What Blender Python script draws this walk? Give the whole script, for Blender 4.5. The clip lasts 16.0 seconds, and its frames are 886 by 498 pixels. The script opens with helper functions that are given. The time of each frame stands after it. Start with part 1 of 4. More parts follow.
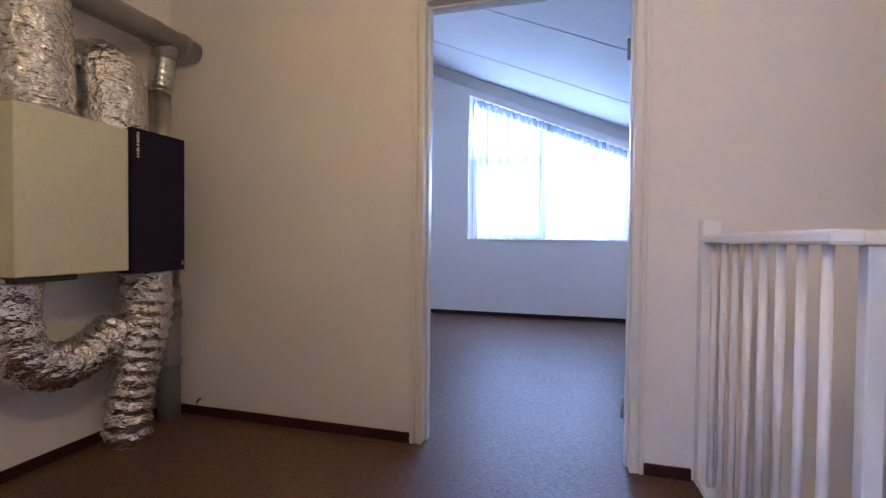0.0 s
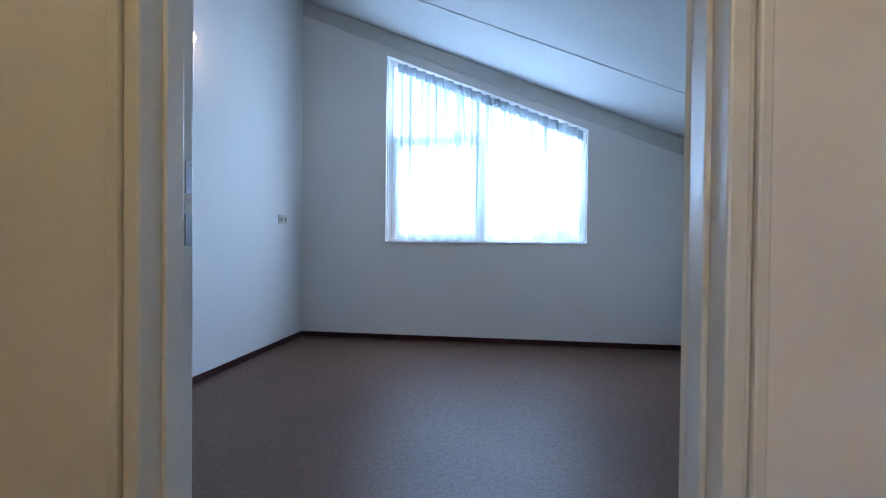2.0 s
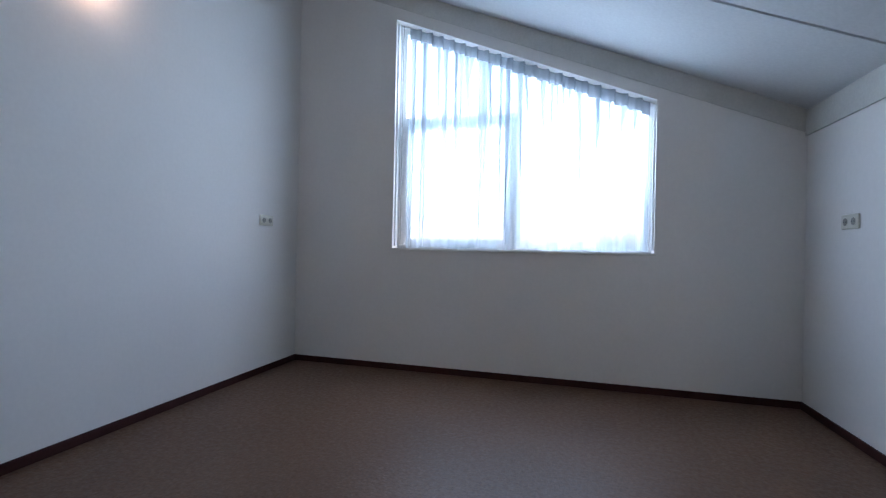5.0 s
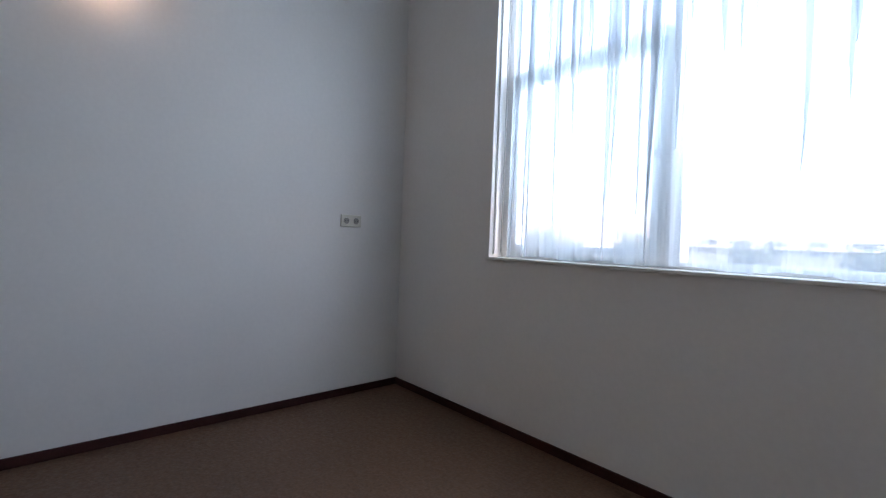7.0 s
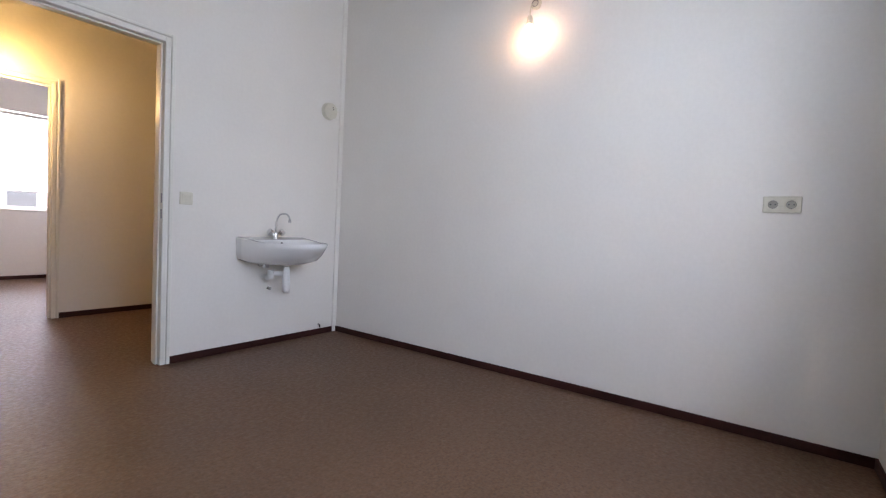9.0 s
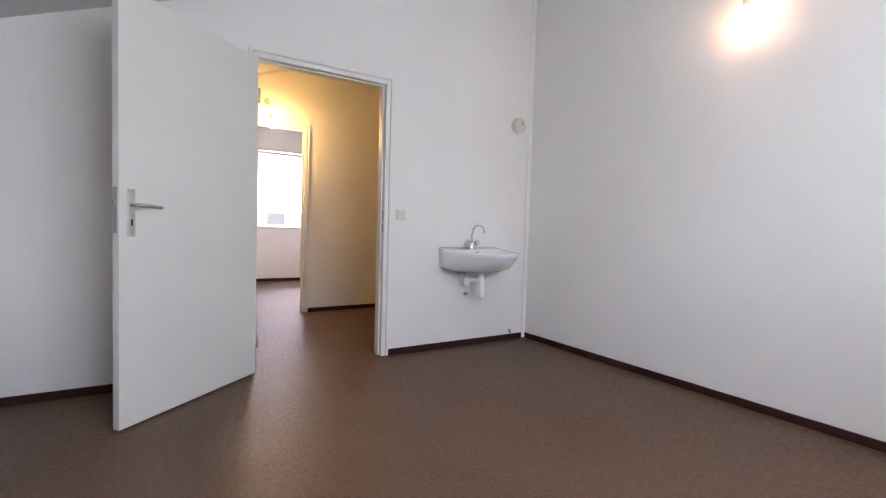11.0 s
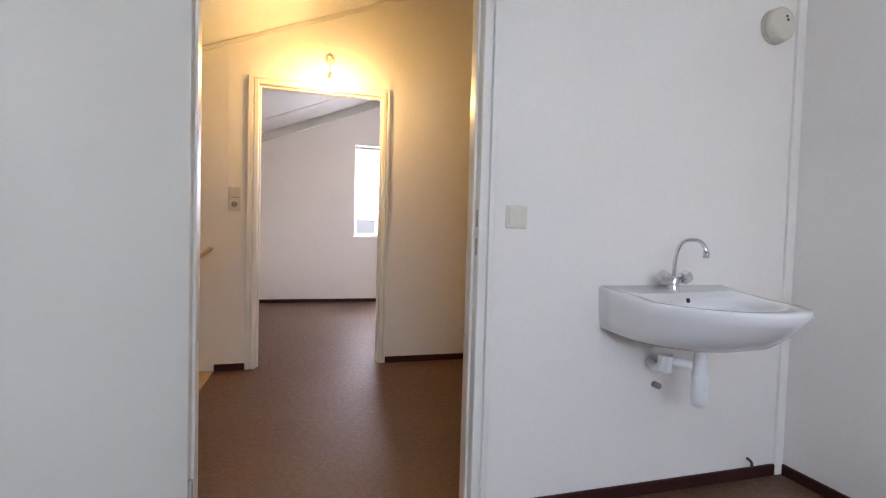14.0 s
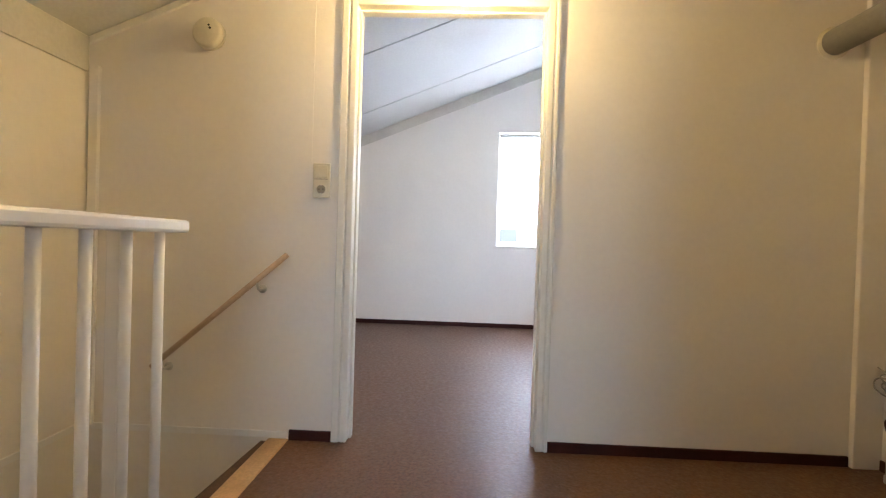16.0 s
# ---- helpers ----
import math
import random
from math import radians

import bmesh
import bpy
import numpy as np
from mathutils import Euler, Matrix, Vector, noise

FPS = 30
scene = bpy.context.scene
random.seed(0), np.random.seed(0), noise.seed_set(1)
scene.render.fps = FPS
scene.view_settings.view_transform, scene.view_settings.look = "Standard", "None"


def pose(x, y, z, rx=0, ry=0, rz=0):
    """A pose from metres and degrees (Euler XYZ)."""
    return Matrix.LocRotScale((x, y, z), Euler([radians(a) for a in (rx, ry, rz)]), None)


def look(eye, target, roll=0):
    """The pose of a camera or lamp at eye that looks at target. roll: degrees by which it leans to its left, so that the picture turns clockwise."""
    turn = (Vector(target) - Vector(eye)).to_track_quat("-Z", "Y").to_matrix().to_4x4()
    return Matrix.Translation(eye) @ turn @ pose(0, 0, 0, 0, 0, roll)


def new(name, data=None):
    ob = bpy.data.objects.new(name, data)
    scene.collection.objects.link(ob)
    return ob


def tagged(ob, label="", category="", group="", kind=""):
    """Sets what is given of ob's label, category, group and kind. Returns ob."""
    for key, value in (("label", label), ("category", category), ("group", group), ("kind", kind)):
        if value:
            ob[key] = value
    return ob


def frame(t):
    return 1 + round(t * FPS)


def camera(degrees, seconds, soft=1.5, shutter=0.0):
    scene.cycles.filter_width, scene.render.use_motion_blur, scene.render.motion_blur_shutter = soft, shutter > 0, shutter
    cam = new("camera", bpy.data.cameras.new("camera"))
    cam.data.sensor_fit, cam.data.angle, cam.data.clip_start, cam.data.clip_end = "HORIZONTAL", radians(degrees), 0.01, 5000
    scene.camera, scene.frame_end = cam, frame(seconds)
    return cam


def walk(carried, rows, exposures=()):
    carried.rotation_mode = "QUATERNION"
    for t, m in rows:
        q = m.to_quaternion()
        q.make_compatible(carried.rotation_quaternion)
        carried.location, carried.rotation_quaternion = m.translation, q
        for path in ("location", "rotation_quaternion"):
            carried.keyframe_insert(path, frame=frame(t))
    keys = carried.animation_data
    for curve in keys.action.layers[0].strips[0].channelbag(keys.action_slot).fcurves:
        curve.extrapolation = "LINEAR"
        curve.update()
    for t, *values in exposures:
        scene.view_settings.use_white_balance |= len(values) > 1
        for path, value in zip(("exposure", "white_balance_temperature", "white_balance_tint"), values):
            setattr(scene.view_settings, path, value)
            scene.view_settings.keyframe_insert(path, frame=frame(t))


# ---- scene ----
cam = camera(89.0, 16.0, soft=1.2)
PATH = [
    (0, (2.088, -2.108, 0.957), (1.566, -0.178, 0.917), 0.6),
    (0.5, (2.089, -1.969, 0.965), (1.6, -0.03, 0.921), 0.6),
    (1, (2.054, -1.688, 0.965), (1.631, 0.265, 0.913), 0.8),
    (1.5, (2.052, -1.269, 0.998), (1.733, 0.704, 0.948), 0.4),
    (2, (2.054, -0.79, 0.954), (1.783, 1.192, 0.931), 0.6),
    (2.5, (2.129, -0.336, 0.929), (1.828, 1.642, 0.92), 0.6),
    (3, (2.155, -0.077, 0.92), (1.782, 1.888, 0.923), 0.9),
    (3.5, (2.16, -0.012, 0.908), (1.7, 1.934, 0.92), 1.1),
    (4, (2.156, -0.021, 0.905), (1.65, 1.914, 0.915), 1.2),
    (4.2, (2.165, -0.019, 0.913), (1.653, 1.914, 0.919), 1.2),
    (6.3, (2.477, 1.04, 1.071), (1.723, 2.893, 1.035), 1.3),
    (6.5, (2.532, 1.194, 1.078), (1.551, 2.938, 1.049), 1.6),
    (7, (2.671, 1.65, 1.061), (1.169, 2.97, 1.021), 2.2),
    (7.5, (2.737, 2.056, 1.019), (0.892, 2.826, 0.997), 2.8),
    (8, (2.696, 2.436, 1.031), (0.698, 2.517, 0.976), 2.9),
    (8.5, (2.697, 2.858, 0.964), (0.801, 2.226, 0.886), 2.8),
    (9, (2.735, 3.124, 0.971), (1.112, 1.959, 0.879), 2.8),
    (9.5, (2.827, 3.135, 0.964), (1.463, 1.675, 0.872), 2.5),
    (10, (2.875, 3.158, 0.954), (1.691, 1.549, 0.868), 2.3),
    (12.5, (2.718, 2.821, 1.021), (1.771, 1.061, 0.938), 1.4),
    (13, (2.425, 2.455, 1.018), (1.612, 0.629, 0.94), 1.5),
    (13.5, (2.171, 1.966, 1.015), (1.494, 0.086, 0.939), 1.1),
    (14, (1.994, 1.487, 1.018), (1.457, -0.438, 0.95), 1.6),
    (14.5, (1.932, 0.982, 1.003), (1.642, -0.996, 0.941), 1.5),
    (15, (1.914, 0.548, 0.983), (1.852, -1.451, 0.936), 1.7),
    (15.5, (1.923, 0.23, 0.964), (1.986, -1.769, 0.928), 1.8),
    (16, (1.904, 0.107, 0.949), (1.98, -1.891, 0.925), 1.8),
]
EXPOSURES = [
    (0, 3.22, 4950, 33),
    (0.7, 3.14, 5100, 32),
    (1.5, 3.0, 5080, 21),
    (2.4, 2.58, 5250, 15),
    (4.2, 2.48, 5600, 21),
    (6.5, 2.07, 6350, 22),
    (7.5, 2.15, 6600, 26),
    (8.5, 2.85, 7050, 28),
    (10.2, 3.28, 7300, 29),
    (12.5, 3.38, 7400, 30),
    (14.2, 3.24, 7100, 27),
    (15, 3.38, 6950, 23),
    (15.5, 3.57, 6450, 17),
    (16, 3.64, 6150, 15),
]
walk(cam, [(t, look(eye, target, roll)) for t, eye, target, roll in PATH], EXPOSURES)


# ---- world, sun, large lights ----
world = bpy.data.worlds.new("sky")
scene.world = world
world.use_nodes = True
wn = world.node_tree.nodes
sky = wn.new("ShaderNodeTexSky")
sky.sky_type = 'NISHITA'
sky.sun_disc = False
sky.sun_elevation = radians(38)
sky.sun_rotation = radians(100)
sky.air_density, sky.dust_density = 1.0, 3.0
world.node_tree.links.new(sky.outputs[0], wn["Background"].inputs[0])
wn["Background"].inputs[1].default_value = 0.15

sun_data = bpy.data.lights.new("sun", 'SUN')
sun_data.energy, sun_data.angle, sun_data.color = 1.2, radians(10), (1.0, 0.96, 0.9)
sun = new("sun", sun_data)
sun.matrix_world = look((60, 10, 47), (0, 0, 0))


def window_light(name, eye, target, width, height, energy, color):
    data = bpy.data.lights.new(name, 'AREA')
    data.shape, data.size, data.size_y = 'RECTANGLE', width, height
    data.energy, data.color = energy, color
    ob = new(name, data)
    ob.matrix_world = look(eye, target)
    return ob


# daylight that falls in at the three windows
window_light("north_daylight", (1.85, 3.95, 2.12), (1.85, 2.0, 2.12), 2.2, 1.5, 22, (0.63, 0.83, 1.0))
window_light("south_daylight", (0.95, -5.50, 1.70), (0.95, -3.5, 1.25), 1.2, 0.9, 11.5, (0.80, 0.88, 1.0))
window_light("side_daylight", (-0.36, -4.02, 1.60), (1.6, -4.02, 1.35), 0.8, 1.2, 2.2, (0.80, 0.88, 1.0))

# ---- plan ----
WEST, EAST = 0.0, 3.70
NORTH = 3.585                    # window wall of the north bedroom
A_N, A_S = 0.0, -0.11            # wall between north bedroom and landing
B_N, B_S = -1.99, -2.09          # wall between landing and south bedroom
SOUTH = -5.10
PITCH = 0.405


def ceil_z(x):
    return 1.915 + PITCH * (EAST - x)


DOOR_A = (1.456, 2.357)
DOOR_B = (1.530, 2.412)
DOOR_TOP = 2.045
FACE_A, FACE_B = (0.060, 0.056), (0.055, 0.072)   # width of the door frames on their west and east sides
SKIRT_H = 0.048
LANDING_DROP = 0.034             # the landing ceiling hangs this much lower
STAIR_X = 2.69                   # edge of the stairwell


# ---- materials ----
def material(name, base, rough=0.6, metal=0.0, var=0.06, scale=3.0, fine=60.0, fine_var=0.04, bump=0.0, bump_scale=150.0, spec=0.5, dist=0.002):
    m = bpy.data.materials.new(name)
    m.use_nodes = True
    nt = m.node_tree
    b = nt.nodes["Principled BSDF"]
    b.inputs["Roughness"].default_value = rough
    b.inputs["Metallic"].default_value = metal
    b.inputs["Specular IOR Level"].default_value = spec
    tc = nt.nodes.new("ShaderNodeTexCoord")
    n1 = nt.nodes.new("ShaderNodeTexNoise")
    n1.inputs["Scale"].default_value = scale
    n1.inputs["Detail"].default_value = 4
    n2 = nt.nodes.new("ShaderNodeTexNoise")
    n2.inputs["Scale"].default_value = fine
    n2.inputs["Detail"].default_value = 3
    for n in (n1, n2):
        nt.links.new(tc.outputs["Object"], n.inputs["Vector"])

    def gain(src, v):
        r = nt.nodes.new("ShaderNodeMapRange")
        r.inputs["From Min"].default_value, r.inputs["From Max"].default_value = 0.3, 0.7
        r.inputs["To Min"].default_value, r.inputs["To Max"].default_value = 1 - v, 1 + v
        nt.links.new(src, r.inputs["Value"])
        return r.outputs[0]
    mul = nt.nodes.new("ShaderNodeMath")
    mul.operation = 'MULTIPLY'
    nt.links.new(gain(n1.outputs["Fac"], var), mul.inputs[0])
    nt.links.new(gain(n2.outputs["Fac"], fine_var), mul.inputs[1])
    mix = nt.nodes.new("ShaderNodeVectorMath")
    mix.operation = 'SCALE'
    mix.inputs[0].default_value = base
    nt.links.new(mul.outputs[0], mix.inputs["Scale"])
    nt.links.new(mix.outputs[0], b.inputs["Base Color"])
    if bump:
        n3 = nt.nodes.new("ShaderNodeTexNoise")
        n3.inputs["Scale"].default_value = bump_scale
        n3.inputs["Detail"].default_value = 3
        nt.links.new(tc.outputs["Object"], n3.inputs["Vector"])
        bp = nt.nodes.new("ShaderNodeBump")
        bp.inputs["Strength"].default_value = bump
        bp.inputs["Distance"].default_value = dist
        nt.links.new(n3.outputs["Fac"], bp.inputs["Height"])
        nt.links.new(bp.outputs[0], b.inputs["Normal"])
    return m


WALL = material("white woodchip wallpaper", (0.81, 0.775, 0.73), 0.75, var=0.035, scale=0.9, fine=45, fine_var=0.015, bump=0.22, bump_scale=110, spec=0.3)
BAND = material("bare plaster", (0.62, 0.60, 0.55), 0.85, var=0.06, scale=4, bump=0.15, bump_scale=60, spec=0.2)
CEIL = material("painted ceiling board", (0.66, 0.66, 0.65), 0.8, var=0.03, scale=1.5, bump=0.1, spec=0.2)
GAP = material("dark joint", (0.16, 0.16, 0.16), 0.9)
PAINT = material("cream gloss paint", (0.76, 0.74, 0.68), 0.32, var=0.03, scale=5, fine_var=0.02, bump=0.06, bump_scale=40)
LEAF = material("cream door lacquer", (0.72, 0.71, 0.65), 0.38, var=0.02, scale=2, fine_var=0.01, bump=0.04, bump_scale=25)
RAILW = material("white rail paint", (0.82, 0.81, 0.80), 0.3, var=0.012, scale=5, fine_var=0.01, bump=0.03, bump_scale=40)
SKIRT = material("dark brown skirting", (0.045, 0.014, 0.012), 0.5, var=0.25, scale=6, fine_var=0.1, spec=0.2)
FRAMEW = material("white window paint", (0.80, 0.80, 0.79), 0.3, var=0.03, bump=0.05)
CERAMIC = material("white glazed ceramic", (0.82, 0.82, 0.82), 0.08, var=0.01, fine_var=0.0)
PLASTIC = material("cream plastic", (0.66, 0.62, 0.52), 0.35, var=0.02)
PLASTIC_DK = material("dark plastic", (0.03, 0.03, 0.03), 0.5)
# Cream plastic darkened to carry the shade of socket wells and rocker gap.
SOCKET = material("shaded socket plastic", (0.30, 0.28, 0.24), 0.4)
CHROME = material("chrome", (0.75, 0.75, 0.76), 0.12, 1.0, var=0.05)
STEEL = material("satin aluminium", (0.62, 0.61, 0.57), 0.35, 1.0, var=0.06)
GALV = material("galvanised steel", (0.55, 0.55, 0.54), 0.28, 1.0, var=0.15, scale=14, bump=0.1, bump_scale=30)
FOIL = material("crumpled foil", (0.78, 0.76, 0.74), 0.27, 1.0, var=0.12, scale=16, bump=1.0, bump_scale=34, dist=0.022)
PVC = material("grey plastic pipe", (0.24, 0.235, 0.24), 0.42, var=0.1, scale=6, fine_var=0.05)
UNIT = material("cream sheet metal", (0.70, 0.67, 0.50), 0.4, var=0.03, scale=3)
UNIT_DK = material("navy black sheet metal", (0.010, 0.007, 0.028), 0.42, var=0.1, spec=0.2)
PALE = material("pale print", (0.6, 0.6, 0.62), 0.5)
WOOD = material("light varnished wood", (0.52, 0.33, 0.16), 0.4, var=0.18, scale=5, fine=90, fine_var=0.12, bump=0.1)
WOOD_RAIL = material("beech handrail", (0.50, 0.37, 0.27), 0.4, var=0.12, scale=9, fine_var=0.08)
TREAD = material("brown stair carpet", (0.10, 0.062, 0.045), 0.85, var=0.2, scale=20, fine=200, fine_var=0.25, bump=0.4)
HINGE = material("grey hinge metal", (0.4, 0.4, 0.42), 0.4, 0.9)
# House roofs and walls are coloured paler to stand for the outdoor glare.
ROOF = material("glare-paled roof tiles", (0.40, 0.38, 0.37), 0.8, var=0.2, scale=4)
BRICK = material("glare-paled house walls", (0.62, 0.61, 0.60), 0.85, var=0.15, scale=2)
LEAVES = material("foliage", (0.06, 0.09, 0.035), 0.7, var=0.4, scale=3)
GRASS = material("grass", (0.08, 0.11, 0.04), 0.9, var=0.3, scale=0.3)
WIRE = material("grey cable", (0.30, 0.29, 0.26), 0.5)


def floor_material():
    m = material("brown linoleum", (0.126, 0.066, 0.038), 0.44, var=0.08, scale=2.2, fine=80, fine_var=0.26, bump=0.75, bump_scale=62, spec=0.35, dist=0.0022)
    nt = m.node_tree
    b = nt.nodes["Principled BSDF"]
    n = nt.nodes.new("ShaderNodeTexNoise")
    n.inputs["Scale"].default_value = 38
    n.inputs["Detail"].default_value = 5
    r = nt.nodes.new("ShaderNodeMapRange")
    r.inputs["From Min"].default_value, r.inputs["From Max"].default_value = 0.35, 0.65
    r.inputs["To Min"].default_value, r.inputs["To Max"].default_value = 0.38, 0.54
    nt.links.new(nt.nodes["Texture Coordinate"].outputs["Object"], n.inputs["Vector"])
    nt.links.new(n.outputs["Fac"], r.inputs["Value"])
    nt.links.new(r.outputs[0], b.inputs["Roughness"])
    return m


FLOOR = floor_material()


def pass_through(name, color, clear, translucent, gloss=0.0):
    """Sheer cloth, blind or pane: clear share lets the light straight through, the rest scatters it."""
    m = bpy.data.materials.new(name)
    m.use_nodes = True
    nt = m.node_tree
    nt.nodes.clear()
    out = nt.nodes.new("ShaderNodeOutputMaterial")
    tr = nt.nodes.new("ShaderNodeBsdfTransparent")
    if gloss:
        other = nt.nodes.new("ShaderNodeBsdfGlossy")
        other.inputs["Roughness"].default_value = 0.02
        shader = other.outputs[0]
    else:
        d = nt.nodes.new("ShaderNodeBsdfDiffuse")
        d.inputs[0].default_value = (*color, 1)
        t = nt.nodes.new("ShaderNodeBsdfTranslucent")
        t.inputs[0].default_value = (*color, 1)
        mx = nt.nodes.new("ShaderNodeMixShader")
        mx.inputs[0].default_value = translucent
        nt.links.new(d.outputs[0], mx.inputs[1])
        nt.links.new(t.outputs[0], mx.inputs[2])
        shader = mx.outputs[0]
    mix = nt.nodes.new("ShaderNodeMixShader")
    mix.inputs[0].default_value = clear
    nt.links.new(shader, mix.inputs[1])
    nt.links.new(tr.outputs[0], mix.inputs[2])
    nt.links.new(mix.outputs[0], out.inputs[0])
    return m


GLASS = pass_through("window glass", (1, 1, 1), 0.93, 0, gloss=1)
SHEER = pass_through("sheer white voile", (0.80, 0.88, 0.92), 0.50, 0.6)
# White voile as well; its grey stands for the shade in the dense gathers.
SHEER_TOP = pass_through("gathered voile heading in shade grey", (0.33, 0.36, 0.39), 0.04, 0.09)
SHEER_FOLD = pass_through("voile folded over itself", (0.76, 0.82, 0.87), 0.14, 0.16)
BLIND = pass_through("white roller blind cloth", (0.86, 0.87, 0.88), 0.12, 0.75)


def glow(name, color, strength):
    m = bpy.data.materials.new(name)
    m.use_nodes = True
    b = m.node_tree.nodes["Principled BSDF"]
    b.inputs["Emission Color"].default_value = (*color, 1)
    b.inputs["Emission Strength"].default_value = strength
    return m


BULB_W = glow("lit bulb in the bedroom", (1.0, 0.68, 0.42), 7.5)
BULB_L = glow("lit bulb on the landing", (1.0, 0.68, 0.25), 64)


# ---- mesh helpers ----
def mesh_from(name, bm, mat, parent=None, smooth=False):
    bmesh.ops.recalc_face_normals(bm, faces=bm.faces)
    me = bpy.data.meshes.new(name)
    bm.to_mesh(me)
    bm.free()
    if mat:
        me.materials.append(mat)
    if smooth:
        for p in me.polygons:
            p.use_smooth = True
    ob = new(name, me)
    if parent:
        ob.parent = parent
    return ob


def part(name, bm, mat, parent, label="", smooth=False):
    ob = mesh_from(name, bm, mat, parent, smooth)
    if label:
        tagged(ob, label)
    return ob


def thing(name, m, label, category, group="", kind=""):
    ob = new(name)
    ob.matrix_world = m
    return tagged(ob, label, category, group, kind)


def box(x0, x1, y0, y1, z0, z1, bevel=0.0, bm=None):
    own = bm or bmesh.new()
    geo = bmesh.ops.create_cube(own, size=1, matrix=Matrix.LocRotScale(((x0 + x1) / 2, (y0 + y1) / 2, (z0 + z1) / 2), None, (abs(x1 - x0), abs(y1 - y0), abs(z1 - z0))))
    if bevel:
        vs = set(geo["verts"])
        edges = [e for e in own.edges if e.verts[0] in vs and e.verts[1] in vs]
        bmesh.ops.bevel(own, geom=edges, offset=bevel, segments=2, affect='EDGES', profile=0.5)
    return own


def prism(bm, outline, axis, a, b):
    """Outline of (u, v) pushed from a to b along the axis: 'y' takes (x, z), 'x' takes (y, z), 'z' takes (x, y)."""
    put = {'y': lambda u, v, w: (u, w, v), 'x': lambda u, v, w: (w, u, v), 'z': lambda u, v, w: (u, v, w)}[axis]
    lo = [bm.verts.new(put(u, v, a)) for u, v in outline]
    hi = [bm.verts.new(put(u, v, b)) for u, v in outline]
    bm.faces.new(lo[::-1])
    bm.faces.new(hi)
    n = len(outline)
    for i in range(n):
        bm.faces.new((lo[i], lo[(i + 1) % n], hi[(i + 1) % n], hi[i]))
    return bm


def tube(points, radius, sides=14, bm=None, closed=False, caps=True, rough=None):
    """A tube along points; radius a number or a function of 0..1; rough(i, k) adds to the radius."""
    bm = bm or bmesh.new()
    pts = [Vector(p) for p in points]
    n = len(pts)
    rings = []
    up = None
    for i, p in enumerate(pts):
        if closed:
            d = pts[(i + 1) % n] - pts[i - 1]
        else:
            d = pts[min(i + 1, n - 1)] - pts[max(i - 1, 0)]
        d.normalize()
        if up is None:
            up = Vector((0, 0, 1)) if abs(d.z) < 0.9 else Vector((1, 0, 0))
        side = d.cross(up).normalized()
        up = side.cross(d).normalized()
        r = radius(i / max(1, n - 1)) if callable(radius) else radius
        rings.append([bm.verts.new(p + (side * math.cos(a) + up * math.sin(a)) * (r + (rough(i, k) if rough else 0)))
                      for k, a in ((k, 2 * math.pi * k / sides) for k in range(sides))])
    for i in range(n if closed else n - 1):
        a, b = rings[i], rings[(i + 1) % n]
        for k in range(sides):
            bm.faces.new((a[k], a[(k + 1) % sides], b[(k + 1) % sides], b[k]))
    if caps and not closed:
        bm.faces.new(rings[0][::-1])
        bm.faces.new(rings[-1])
    return bm


def bezier(p0, p1, p2, p3, n=20):
    out = []
    for i in range(n + 1):
        t = i / n
        s = 1 - t
        out.append(Vector(p0) * s**3 + Vector(p1) * 3 * s * s * t + Vector(p2) * 3 * s * t * t + Vector(p3) * t**3)
    return out


def turned(profile, sides=24, bm=None):
    """Lathe of (radius, height) pairs round z."""
    bm = bm or bmesh.new()
    rings = []
    for r, h in profile:
        rings.append([bm.verts.new((r * math.cos(2 * math.pi * k / sides), r * math.sin(2 * math.pi * k / sides), h)) for k in range(sides)])
    for a, b in zip(rings, rings[1:]):
        for k in range(sides):
            bm.faces.new((a[k], a[(k + 1) % sides], b[(k + 1) % sides], b[k]))
    bm.faces.new(rings[0][::-1])
    bm.faces.new(rings[-1])
    return bm


def structure(name, bm, mat, label):
    return tagged(mesh_from(name, bm, mat), label, name.split("_")[0], kind="structure")


# ---- floors ----
bm = bmesh.new()
prism(bm, [(WEST, SOUTH), (EAST, SOUTH), (EAST, B_N - 0.05), (STAIR_X - 0.005, B_N - 0.05), (STAIR_X - 0.005, A_S + 0.05), (EAST, A_S + 0.05), (EAST, NORTH), (WEST, NORTH)], 'z', -0.19, 0)
structure("floor", bm, FLOOR, "brown mottled linoleum floor with a dull sheen")

# ---- walls ----
T = 0.30
ROOF_W, ROOF_E = ceil_z(WEST - T), ceil_z(EAST + T)


def gable(bm, x0, x1, y0, y1, z0=0.0):
    prism(bm, [(x0, z0), (x1, z0), (x1, ceil_z(x1)), (x0, ceil_z(x0))], 'y', y0, y1)


# north wall with the sloping window
WX0, WX1, WZ0 = 0.876, 2.815, 0.972


def win_top(x):
    return 2.815 - 0.4015 * (x - WX0)


bm = bmesh.new()
gable(bm, WEST, WX0, NORTH, NORTH + T, -0.2)
gable(bm, WX1, EAST, NORTH, NORTH + T, -0.2)
prism(bm, [(WX0, -0.2), (WX1, -0.2), (WX1, WZ0), (WX0, WZ0)], 'y', NORTH, NORTH + T)
prism(bm, [(WX0, win_top(WX0)), (WX1, win_top(WX1)), (WX1, ceil_z(WX1)), (WX0, ceil_z(WX0))], 'y', NORTH, NORTH + T)
structure("wall_north", bm, WALL, "white papered gable wall with a sloping window")

